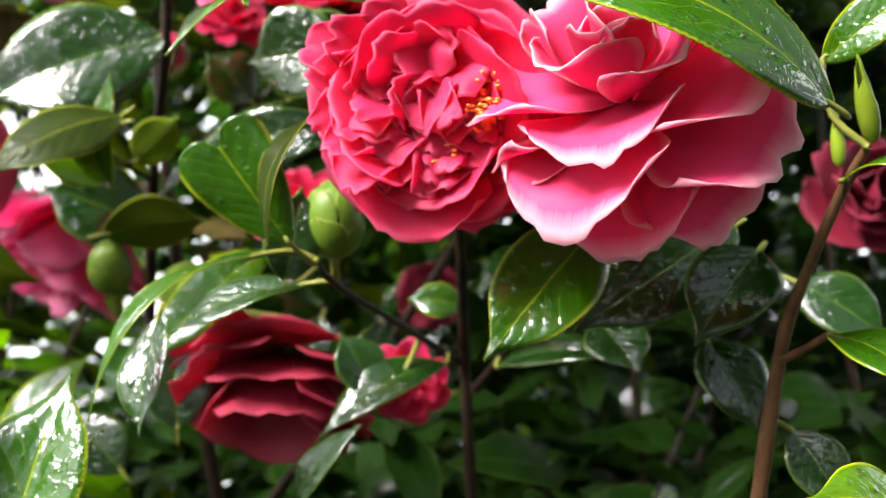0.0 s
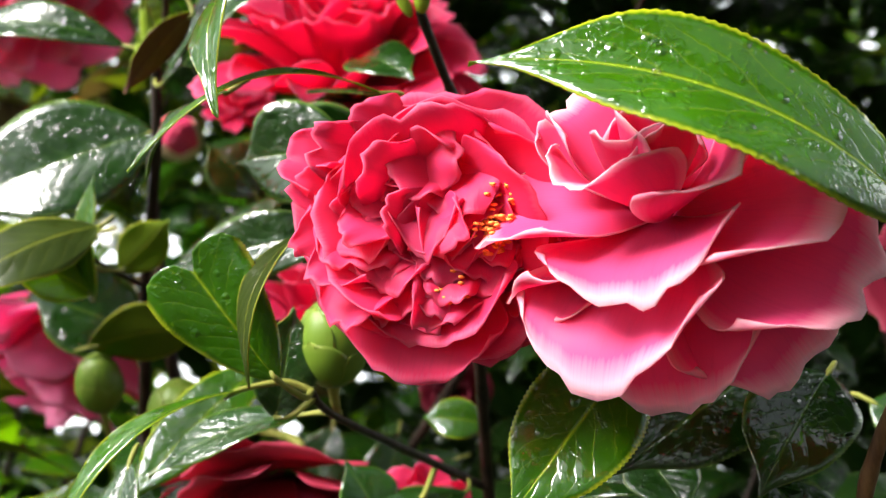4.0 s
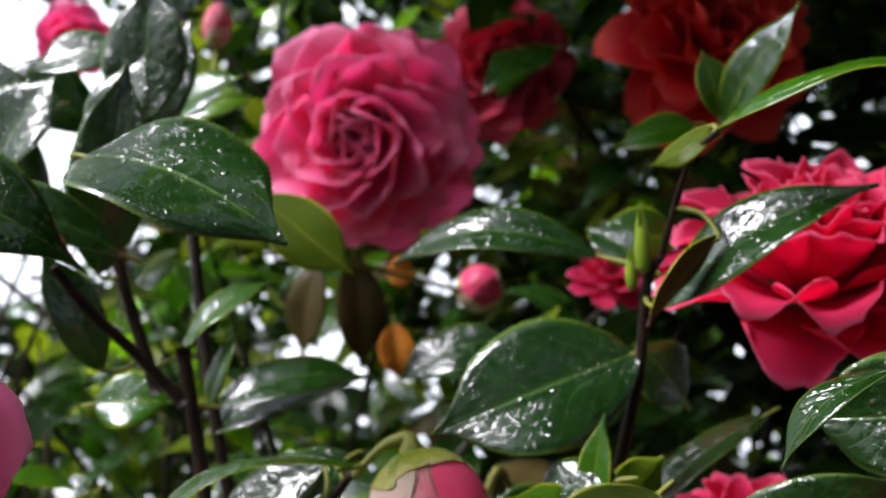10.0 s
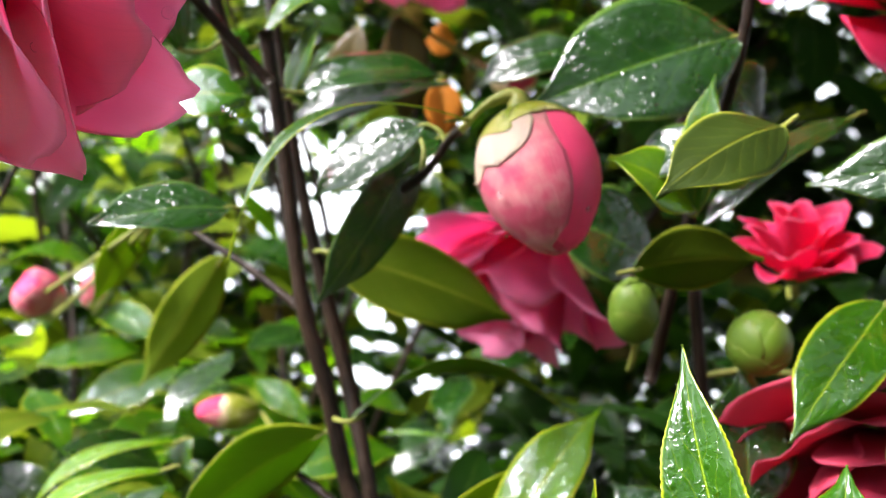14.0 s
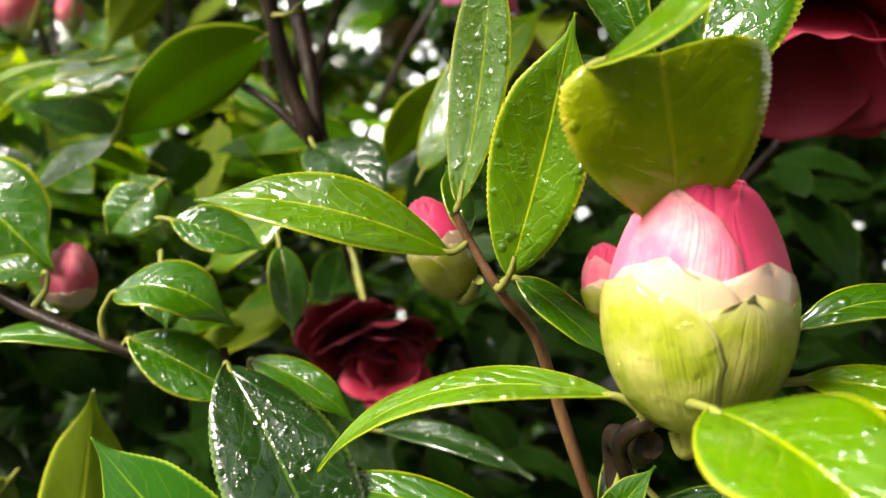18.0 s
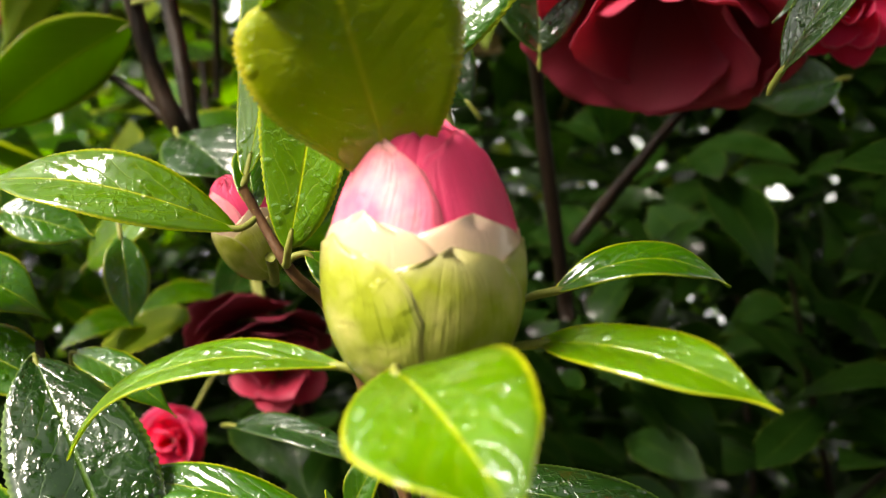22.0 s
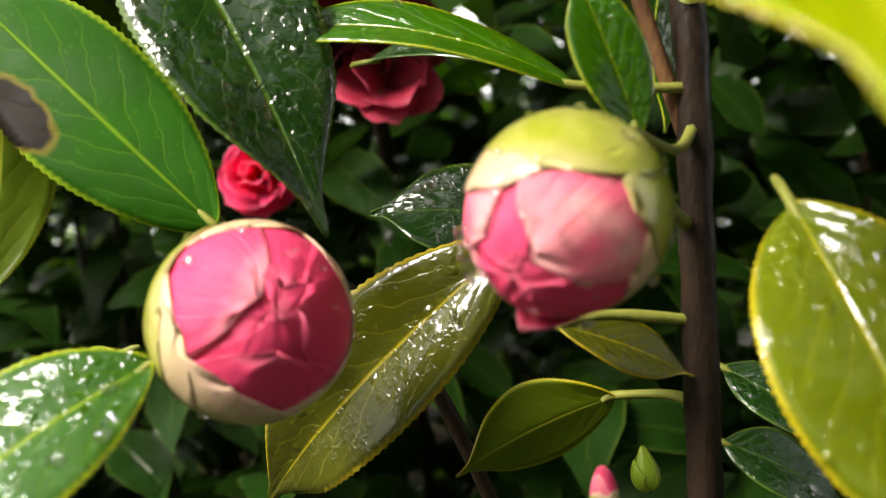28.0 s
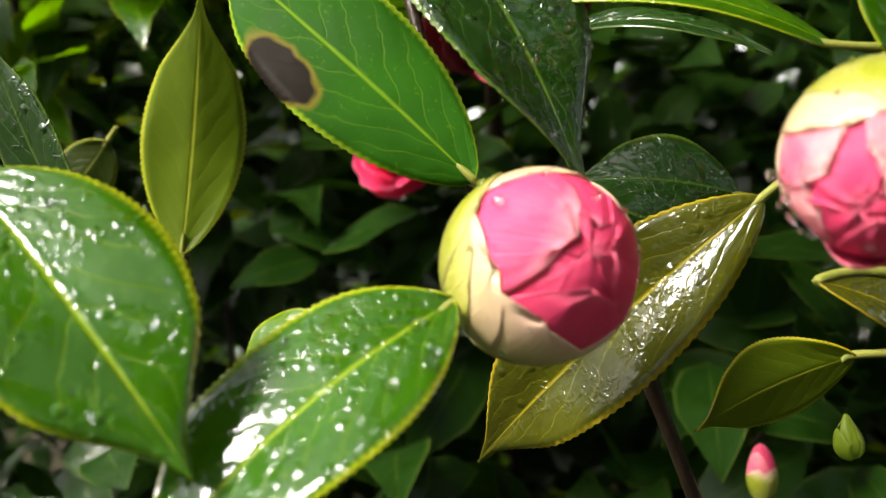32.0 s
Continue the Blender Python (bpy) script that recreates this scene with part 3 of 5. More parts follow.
def wrap_mesh(L, R, az, span, reach, lift, mat, blunt=2.4, taper=0.1, seed=0, nu=27, nv=21, tip=0.0, crimp=0.0, flare=0.0):
    """A scale or petal hugging an egg of length L and radius R: it starts at the foot on the side az, is span degrees wide and
    reaches so many degrees round from the foot; past 180 it folds over the tip."""
    rng = np.random.RandomState(seed)
    u = np.linspace(0, 1, nu)[:, None]
    v = np.linspace(-1, 1, nv)[None, :]
    ph = rng.rand(3) * 6.28
    wide = np.sqrt(np.clip(1 - np.clip((u - 0.5) / 0.5, 0, 1) ** blunt, 0.0, 1)) * (0.55 + 0.45 * np.clip(u / 0.5, 0, 1))
    if blunt < 1.5:
        wide = (1 - np.clip((u - 0.45) / 0.55, 0, 1) ** blunt) * (0.55 + 0.45 * np.clip(u / 0.45, 0, 1))
    phi = np.radians(8 + (reach - 8) * u) + 0.03 * np.sin(5 * v + ph[0]) * u ** 3
    beta = np.radians(span / 2) * v * np.maximum(wide, 0.015)
    d0 = np.stack([np.sin(phi) + 0 * v, 0 * phi + 0 * v, -np.cos(phi) + 0 * v], 2)
    d = d0 * np.cos(beta)[..., None] + np.array([0, 1.0, 0]) * np.sin(beta)[..., None]
    c, t = math.cos(radians(az)), math.sin(radians(az))
    d = d @ np.array([[c, t, 0], [-t, c, 0], [0, 0, 1.0]])
    k = 1 - taper * d[..., 2]
    out = 1 + 0.012 * u ** 4 + 0.006 * np.sin(6 * v + ph[1]) * u ** 4 + flare * u ** 5
    out = out + crimp * u ** 5 * (np.sin(8 * v + ph[2]) + 0.6 * np.sin(15 * v + ph[0]) * u ** 3)
    beak = 0.5 * L * tip * np.exp(-((1 - d[..., 2]) / 0.16) ** 2)
    p = np.stack([d[..., 0] * R * k * out, d[..., 1] * R * k * out, L * 0.5 + d[..., 2] * L * 0.5 * out + beak], 2) + d * lift
    uv = np.stack([u + 0 * v, (v + 1) / 2 + 0 * u], 2).reshape(-1, 2)
    verts, faces, slots, uvs = sheet(p, d, uv, 0.00028)
    return mesh_of("scale", verts, faces, [mat], uvs)


def bud(label, at, axis, L, R, style, seed=1, spin=0, stalk=None, beads=0):
    """A bud: at is its foot, axis the way it points. Styles: green and closed; half, green foot and pink head; pink; open, its mouth showing."""
    rng = np.random.RandomState(seed)
    ob = tagged(new("camellia_bud"), label, "flower bud", "camellia buds")
    m = axis_frame(axis, spin)
    m.translation = at
    ob.matrix_basis = m
    # each row: turn from the side that looks out of the shrub, degrees reached round from the foot, material, degrees wide, name, bluntness of the tip
    tip = 0.0
    if style == "green":
        rows = [(k * 120 + 20, 186 - 2 * k, GREENBUD, 126, "scale", 3.0) for k in range(3)]
        rows += [(k * 120 + 70, 160 - 8 * k, GREENBUD, 124, "scale", 4.0) for k in range(3)]
        rows += [(k * 120 - 30, 96 - 9 * k, GREENBUD, 116, "scale", 3.6) for k in range(3)]
    elif style == "half":
        rows = [(k * 90, 186, BUDDEEP, 100, "petal", 3.0) for k in range(4)] + [(k * 72 + 20, 171 - 3 * (k % 2), BUDDEEP, 84, "petal", 3.0) for k in range(5)]
        rows += [(k * 72 - 40, 163 - 5 * (k % 3), BUDDEEP, 92, "petal", 5.0) for k in range(5)]
        rows += [(140, 150, BUDPINK, 120, "petal", 6.0), (-130, 146, BUDPINK, 116, "petal", 6.0), (58, 150, BUDDEEP, 104, "petal", 6.0), (-42, 144, BUDPINK, 124, "petal", 7.0)]
        rows += [(120, 106, BUDPALE, 110, "scale", 7.0), (-160, 104, BUDPALE, 120, "scale", 7.0), (40, 107, BUDPALE, 100, "scale", 8.0), (-26, 108, BUDPALE, 92, "scale", 8.0)]
        rows += [(150, 92, SEPAL, 120, "scale", 6.0), (88, 97, SEPAL, 96, "scale", 4.0), (-142, 90, SEPAL, 120, "scale", 3.4), (26, 95, SEPAL, 100, "scale", 3.4), (-48, 99, SEPAL, 108, "scale", 4.0)]
    elif style == "pink":
        tip = 0.09
        rows = [(k * 120 + 60, 192, BUDDEEP, 124, "petal", 2.0) for k in range(3)]
        rows += [(170, 182, BUDPINK, 130, "petal", 2.0), (80, 178, BUDPINK, 128, "petal", 2.2), (-70, 176, BUDDEEP, 130, "petal", 2.4), (20, 158, BUDPINK, 118, "petal", 3.0)]
        rows += [(150, 74, BUDCREAM, 96, "scale", 5.0), (78, 88, BUDCREAM, 80, "scale", 4.0), (24, 80, BUDCREAM, 70, "scale", 3.6)]
        rows += [(-40, 46, SEPAL, 90, "scale", 3.0), (70, 50, SEPAL, 100, "scale", 3.0), (170, 56, SEPAL, 110, "scale", 3.0)]
    elif style == "mouth":
        # opens low on one side under a wet cap; turned from the upper side
        tip = 0.06
        rows = [(k * 90 + 20, 190, BUDDEEP, 76, "petal", 2.0) for k in range(4)] + [(30, 180, BUDDEEP, 80, "petal", 2.0), (150, 172, BUDDEEP, 84, "petal", 2.2)]
        rows += [(118, 148, BUDPINK, 96, "petal", 2.4), (172, 138, BUDROSE, 70, "petal", 1.4), (-150, 168, BUDDEEP, 112, "petal", 1.8), (58, 152, BUDPINK, 84, "petal", 3.0), (-52, 168, BUDPINK, 124, "petal", 2.6)]
        rows += [(-110, 116, BUDPALE, 90, "scale", 2.6), (100, 108, BUDPALE, 90, "scale", 2.6), (-170, 96, BUDPALE, 110, "scale", 3.0)]
        rows += [(20, 136, BUDPALE, 110, "scale", 3.4), (-70, 112, SEPAL, 104, "scale", 2.6), (-6, 126, SEPAL, 116, "scale", 3.0)]
    else:
        # round and shut; turned from the upper side
        tip = 0.04
        rows = [(k * 72, 196, BUDDEEP, 70, "petal", 1.6) for k in range(5)] + [(k * 72 + 30, 184 - 3 * (k % 2), BUDDEEP, 64, "petal", 1.8) for k in range(5)]
        rows += [(-20, 166, BUDDEEP, 110, "petal", 2.2), (-100, 170, BUDDEEP, 112, "petal", 2.2), (168, 156, BUDDEEP, 136, "petal", 2.0), (52, 166, BUDROSE, 120, "petal", 2.2)]
        rows += [(-75, 124, BUDPALE, 96, "scale", 3.0), (-150, 116, BUDPALE, 110, "scale", 3.2), (0, 118, BUDPALE, 100, "scale", 3.0)]
        rows += [(140, 130, BUDPALE, 116, "scale", 3.6), (92, 124, BUDPALE, 96, "scale", 3.2), (78, 110, SEPAL, 90, "scale", 2.8), (50, 106, SEPAL, 84, "scale", 2.8), (-170, 78, SEPAL, 96, "scale", 2.8)]
    out_side = m.to_3x3().inverted() @ Vector((0, -1, 0))
    front = math.degrees(math.atan2(out_side.y, out_side.x))
    if style in ("open", "mouth"):
        upper = m.to_3x3().inverted() @ Vector((0, 0, 1))
        front = math.degrees(math.atan2(upper.y, upper.x)) + spin
    else:
        front += rng.uniform(-12, 12)
    for i, (turn, reach, mat, span, kind, blunt) in enumerate(rows):
        me = wrap_mesh(L, R, front + turn, span, reach, R * (0.0055 * i - 0.1), mat, blunt, 0.13 if style == "half" else 0.05, seed * 50 + i, tip=tip, crimp=0.03 if style == "half" and reach > 155 else 0.009 if reach > 140 else 0.0, flare=0.2 if style == "mouth" and reach == 138 else 0.0)
        part(kind, me, ob)
    cv, cf = ball((0, 0, L * 0.48), R * 0.76, (1, 1, L * 0.44 / (R * 0.76)), 16, 10)
    part("core", mesh_of("core", cv, cf, [GREENBUD if style == "green" else BUDDEEP], np.full((len(cv), 2), 0.5)), ob)
    inv = m.inverted()
    e = inv @ (Vector(stalk) if stalk is not None else nearest_stem(m.translation))
    tv, tf, _ = tube([(0, 0, L * 0.06), (0, 0, -L * 0.06), e * 0.5 + Vector((0, 0, -L * 0.08)), e], [R * 0.22, R * 0.13, 0.0015, 0.0014], 8)
    part("stalk", mesh_of("stalk", tv, tf, [TWIG]), ob)
    for k in range(beads):
        phi, a = rng.uniform(0.5, 2.7), rng.rand() * 6.28
        d = Vector((math.sin(phi) * math.cos(a), math.sin(phi) * math.sin(a), -math.cos(phi)))
        p = Vector((d.x * R, d.y * R, L * 0.5 + d.z * L * 0.5)) + d * 0.0001
        DROPS.append((m @ p, (m.to_3x3() @ d).normalized(), 0.0004 + 0.0008 * rng.rand() ** 2))
    return ob


def leaf_bud(shoot_ob, at, way, L, R):
    """A slim pointed shoot bud of a branch."""
    m = axis_frame(way)
    m.translation = Vector(at)
    sv, sf = [], []
    for i in range(4):
        me = wrap_mesh(L, R * 0.9, 90 * i + 20, 150, 188 - 20 * i, 0.00012 * i, SHOOTBUD, 1.7, 0.3, i, 13, 9, 0.28)
        k = len(sv)
        sv += [tuple(v.co) for v in me.vertices]
        sf += [tuple(x + k for x in p.vertices) for p in me.polygons]
        bpy.data.meshes.remove(me)
    return part("shoot_bud", mesh_of("shoot_bud", sv, sf, [SHOOTBUD], np.full((len(sv), 2), 0.5)), shoot_ob, "slim green pointed shoot bud", Matrix.Translation(-shoot_ob.location) @ m)



# ---------------------------------------------------------------- ground and the far shrubbery
gx, gy = np.meshgrid(np.linspace(-1, 1, 60), np.linspace(-1, 1, 60), indexing="ij")
gx, gy = np.sign(gx) * np.abs(gx) ** 3 * 400, np.sign(gy) * np.abs(gy) ** 3 * 400
gv = [(x, y, 0.06 * noise.noise(Vector((x * 1.3, y * 1.3, 0))) - 0.3 * max(0.0, y - 4.5)) for x, y in zip(gx.ravel(), gy.ravel())]
gf = [(i * 60 + j, (i + 1) * 60 + j, (i + 1) * 60 + j + 1, i * 60 + j + 1) for i in range(59) for j in range(59)]
tagged(new("ground", mesh_of("ground", gv, gf, [SOIL])), "dark damp soil under the shrubs", "ground", kind="structure")


# the shrub hangs on a slope: beyond it lies only bright mist
mist = bpy.data.materials.new("mist")
mist.use_nodes = True
mn, ml = mist.node_tree.nodes, mist.node_tree.links
glow = mn.new("ShaderNodeEmission")
grain = node(mn, "ShaderNodeTexNoise", Scale=0.06, Detail=2.0)
pos = mn.new("ShaderNodeTexCoord")
ml.new(pos.outputs["Object"], grain.inputs["Vector"])
ml.new(mix(mn, ml, grain.outputs[0], (0.86, 0.93, 0.95), (1.0, 1.0, 0.97)), glow.inputs["Color"])
glow.inputs["Strength"].default_value = 1.5
ml.new(glow.outputs[0], mn["Material Output"].inputs[0])
bv = [(math.sin(radians(a)) * 45, math.cos(radians(a)) * 45, z) for a in range(-75, 76, 10) for z in (-25, 0, 22)]
bf = [(i * 3 + j, i * 3 + j + 1, i * 3 + j + 4, i * 3 + j + 3) for i in range(15) for j in range(2)]
tagged(new("backdrop", mesh_of("backdrop", bv, bf, [mist])), "pale bright mist beyond the garden", "backdrop", kind="structure")

# thin places in the foliage, seen from where the path runs: x and z at 1.4 m in, and how wide
GAPS = ((-0.47, 1.18, 0.045), (-0.36, 1.23, 0.02), (-0.52, 1.36, 0.02), (-0.55, 1.46, 0.03), (-0.45, 1.385, 0.025), (-0.66, 1.5, 0.025),
        (-0.64, 1.37, 0.03), (-0.37, 1.52, 0.012), (-0.45, 1.125, 0.02), (-1.1, 1.78, 0.28), (-0.31, 1.72, 0.015), (-0.31, 1.25, 0.015), (0.19, 1.69, 0.012), (-0.62, 1.12, 0.015))
PIVOT = Vector((-0.16, 0.06, 1.29))


def in_gap(c, size):
    if c.y < 0.6:
        return False
    k = (c.y - PIVOT.y) / (1.4 - PIVOT.y)
    for x, z, r in GAPS:
        d = math.hypot(c.x - (PIVOT.x + (x - PIVOT.x) * k), c.z - (PIVOT.z + (z - PIVOT.z) * k))
        if d < r * k + size * 0.3:
            return True
    return False


def mass(name, label, count, place, size, mats, seed, twigs=0):
    """Uncounted leaves of the shrub further in: folded blades, turned every way but mostly facing up and out."""
    rng = np.random.RandomState(seed)
    nu, nv = 6, 3
    kinds = [blade(1.0, rng.uniform(0.4, 0.5), rng.uniform(-0.02, 0.16), rng.uniform(0.1, 0.4), rng.uniform(0, 0.3), 0, seed * 7 + i, nu, nv, 0.0) for i in range(14)]
    quad = np.array([(r * nv + t, (r + 1) * nv + t, (r + 1) * nv + t + 1, r * nv + t + 1) for r in range(nu - 1) for t in range(nv - 1)])
    verts, faces, slots, uvs = [], [], [], []
    k = 0
    for i in range(count):
        c = np.array(place(rng))
        a, el = rng.rand() * 6.28, rng.uniform(-0.9, 0.6)
        n = np.array((rng.normal() * 0.45, -0.35 + rng.normal() * 0.45, 1.0))
        L, slot = size * rng.uniform(0.7, 1.25), rng.randint(0, len(mats))
        if in_gap(Vector(c), size):
            continue
        x = np.array((math.cos(a) * math.cos(el), math.sin(a) * math.cos(el), math.sin(el)))
        y = np.cross(n, x)
        y /= np.linalg.norm(y)
        p, q, uv = kinds[i % 14]
        verts.append(c + L * (p.reshape(-1, 3) @ np.stack([x, y, np.cross(x, y)])))
        uvs.append(uv)
        faces.append(quad + k)
        slots += [slot] * len(quad)
        k += nu * nv
    verts, faces = np.concatenate(verts).tolist(), np.concatenate(faces).tolist()
    for i in range(twigs):
        a = Vector(place(rng))
        b = a + Vector((rng.normal() * 0.1, rng.normal() * 0.1, rng.uniform(0.15, 0.45)))
        tv, tf, _ = tube([a, (a + b) / 2 + Vector((rng.normal() * 0.02, 0, 0)), b], [0.0032, 0.0026, 0.0015], 6)
        k = len(verts)
        verts += tv
        uvs.append(np.full((len(tv), 2), 0.3))
        faces += [tuple(x + k for x in f) for f in tf]
        slots += [len(mats)] * len(tf)
    return tagged(new(name, mesh_of(name, verts, faces, mats + [BARK], np.concatenate(uvs), slots)), label, "foliage", kind="stuff")


def behind(x0, x1, y0, y1, z0, z1):
    """Places within a block of the shrub with a ragged, rounded outside."""
    def place(r):
        x, y, z = r.normal() * 0.07 * (x1 - x0), abs(r.normal()) * 0.07 * (y1 - y0), abs(r.normal()) * 0.05 * (z1 - z0)
        u = r.uniform(-1, 1)
        return ((x0 + x1) / 2 + u * (x1 - x0) / 2 + x, r.uniform(y0, y1) + y, r.uniform(z0, z1) + z * (1 - u * u))
    return place


mass("shrub_foliage", "dense dark glossy camellia leaves deeper in the shrub", 7600, behind(-1.6, 1.0, 0.98, 1.8, 0.4, 2.4), 0.085, [DARK_SHADED, DARK, DARK_SHADED, DARK_SHADED, GREEN, DARK_SHADED, UNDER], 3, 40)
mass("shrub_foliage", "dense shaded camellia leaves behind the blooms", 2200, behind(-0.2, 0.9, 0.72, 1.2, 0.9, 2.1), 0.08, [DARK_SHADED, DARK_SHADED, DARK], 4, 20)
mass("shrub_foliage", "camellia leaves low in the shrub", 2800, behind(-0.8, 0.6, 0.5, 1.0, 0.6, 1.15), 0.07, [DARK_SHADED], 5, 20)
mass("shrub_foliage", "fresh green camellia leaves low at the open side", 600, behind(-0.95, -0.32, 0.5, 0.95, 1.06, 1.24), 0.07, [GREEN, GREEN, DARK, GREEN, UNDER], 11, 15)
mass("shrub_foliage", "sunlit camellia leaves at the open side of the shrub", 750, behind(-1.1, -0.3, 0.8, 1.1, 1.1, 1.5), 0.07, [GREEN, DARK, DARK, UNDER], 6, 12)
# leaf roof added to keep sky light off the inside of the shrub
mass("shrub_foliage", "camellia leaves added overhead to shade the inside of the shrub", 2600, behind(-0.2, 0.9, 0.45, 1.4, 1.70, 2.3), 0.085, [DARK, GREEN, DARK], 9, 10)
# small canopy above the view, added to keep sun off the red blooms
mass("shrub_foliage", "unseen upper camellia leaves added to shade the inside", 130, behind(-0.3, 0.3, 0.28, 0.6, 1.74, 1.95), 0.085, [DARK, GREEN, DARK], 12)
mass("shrub_foliage", "dim camellia leaves behind the dark stems", 620, behind(-0.6, -0.05, 0.85, 1.15, 1.22, 1.66), 0.08, [DARK, UNDER, DARK_SHADED, UNDER_BROWN, DARK, BROWN], 16, 14)
# another added canopy, out of view, that stops sun reaching the right background
mass("shrub_foliage", "unseen high camellia leaves added to shade the inside of the shrub", 900, behind(-0.42, 0.5, 0.28, 0.85, 1.78, 2.1), 0.085, [DARK, GREEN, DARK], 15)
mass("hedge_foliage", "dark hedge of leaves closing the garden behind", 9000, behind(-2.6, 2.6, 2.3, 3.3, -0.2, 3.3), 0.2, [DARK_SHADED, DARK_SHADED, GREEN], 7, 20)
mass("shrub_foliage", "shrub leaves beside and below the camera's way", 1300, behind(-1.0, 0.8, 0.2, 0.8, 0.35, 0.86), 0.08, [DARK_SHADED], 8, 10)
# hedge and crowns are never in view, added to cut sky light from behind
mass("hedge_foliage", "unseen dark leaves behind the camera, added to cut sky light", 1500, behind(-3.5, 3.0, -2.6, -1.9, 0.0, 2.3), 0.22, [DARK, DARK, GREEN], 10, 10)
mass("hedge_foliage", "unseen dark crowns behind the camera, added to block the sky", 2500, behind(-0.6, 4.4, -3.0, -2.0, 2.2, 5.2), 0.26, [DARK, DARK, GREEN], 14, 10)

# ---------------------------------------------------------------- branches, leaves, blooms and buds
front_branch = shoot("brown forked twig under the two front blooms",
    ([(0.0062, 0.4269, 1.1458), (0.0023, 0.4101, 1.1835), (0.0003, 0.4000, 1.2471), (-0.0016, 0.3595, 1.3005), (-0.0050, 0.3423, 1.3223)], 0.0032, 0.0020),
    ([(-0.0015, 0.4000, 1.2472), (-0.0283, 0.3592, 1.2700), (-0.0488, 0.3243, 1.2886), (-0.0535, 0.3149, 1.2971)], 0.0017, 0.0012),
    ([(0.0044, 0.3995, 1.2345), (0.0134, 0.3817, 1.2495), (0.0262, 0.3461, 1.2719), (0.0471, 0.2986, 1.3023)], 0.0022, 0.0015))
right_branch = shoot("brown upright camellia twig with a shoot bud",
    ([(0.0864, 0.2883, 1.1954), (0.0859, 0.2779, 1.2244), (0.0906, 0.2732, 1.2637), (0.0934, 0.2682, 1.2812), (0.1018, 0.2575, 1.3111), (0.1056, 0.2466, 1.3262)], 0.0028, 0.0013),
    ([(0.0906, 0.2732, 1.2637), (0.0932, 0.2621, 1.2685), (0.0966, 0.2509, 1.2748)], 0.0013, 0.0010), mat=YOUNG)
middle_branch = shoot("slim brown upright camellia twig",
    ([(-0.1577, 0.4683, 1.2598), (-0.1451, 0.4410, 1.3325), (-0.1318, 0.4210, 1.3873), (-0.1272, 0.4122, 1.4228), (-0.1216, 0.4068, 1.4323)], 0.0028, 0.0016),
    ([(-0.1216, 0.4068, 1.4323), (-0.1169, 0.3953, 1.4487), (-0.1118, 0.3791, 1.4626), (-0.1036, 0.3693, 1.4690)], 0.0014, 0.0010),
    ([(-0.1451, 0.4410, 1.3325), (-0.1578, 0.4225, 1.3435), (-0.1642, 0.4050, 1.3535)], 0.0013, 0.0010))
upper_branch = shoot("brown camellia twig reaching over the blooms with shoot buds",
    ([(0.0181, 0.4067, 1.3084), (0.0089, 0.3932, 1.3487), (-0.0008, 0.3700, 1.3822), (-0.0076, 0.3533, 1.3967), (-0.0135, 0.3386, 1.4114), (-0.0155, 0.3341, 1.4168)], 0.0024, 0.0016))
left_branch = shoot("dark wet camellia stems rising from a fork",
    ([(-0.2982, 0.7758, 0.6895), (-0.2923, 0.6435, 1.0102), (-0.2792, 0.5113, 1.1423), (-0.2708, 0.4392, 1.1871), (-0.2826, 0.4343, 1.2161), (-0.2931, 0.4332, 1.2582), (-0.3033, 0.4318, 1.2929), (-0.3123, 0.4329, 1.3508), (-0.3209, 0.4298, 1.4045)], 0.0046, 0.0030),
    ([(-0.2719, 0.4441, 1.1860), (-0.2798, 0.4550, 1.2184), (-0.2918, 0.4657, 1.2574), (-0.3036, 0.4664, 1.2977), (-0.3155, 0.4674, 1.3431), (-0.3266, 0.4690, 1.3962), (-0.3418, 0.4812, 1.4692)], 0.0038, 0.0026),
    ([(-0.3153, 0.4214, 1.3806), (-0.3326, 0.4141, 1.4005), (-0.3471, 0.4011, 1.4185), (-0.3564, 0.3889, 1.4355)], 0.0026, 0.0018),
    ([(-0.3053, 0.4324, 1.2901), (-0.3278, 0.4382, 1.3047), (-0.3444, 0.4416, 1.3143), (-0.3736, 0.4486, 1.3294)], 0.0020, 0.0013),
    ([(-0.2783, 0.4388, 1.1964), (-0.2944, 0.4424, 1.2095), (-0.3149, 0.4503, 1.2197)], 0.0024, 0.0014),
    ([(-0.3328, 0.4324, 1.3851), (-0.3439, 0.4260, 1.4235), (-0.3518, 0.4211, 1.4547)], 0.0030, 0.0022),
    ([(-0.2730, 0.4156, 1.3283), (-0.2485, 0.3978, 1.3417), (-0.2372, 0.3885, 1.3540), (-0.2321, 0.3809, 1.3566)], 0.0018, 0.0015))
hidden_branch = shoot("shaded camellia stem behind the young leaves",
    ([(-0.1192, 0.4808, 1.1106), (-0.1296, 0.4688, 1.1898), (-0.1376, 0.4618, 1.2633), (-0.1447, 0.4604, 1.3434), (-0.1495, 0.4684, 1.4063)], 0.0035, 0.0022))
young_shoot = shoot("young green shoot with upright bright leaves",
    ([(-0.1461, 0.2959, 1.0807), (-0.1636, 0.2987, 1.1275), (-0.1721, 0.2956, 1.1520), (-0.1802, 0.2908, 1.1630), (-0.1886, 0.2942, 1.1746), (-0.1932, 0.2946, 1.1829)], 0.0017, 0.0011), mat=YOUNG)
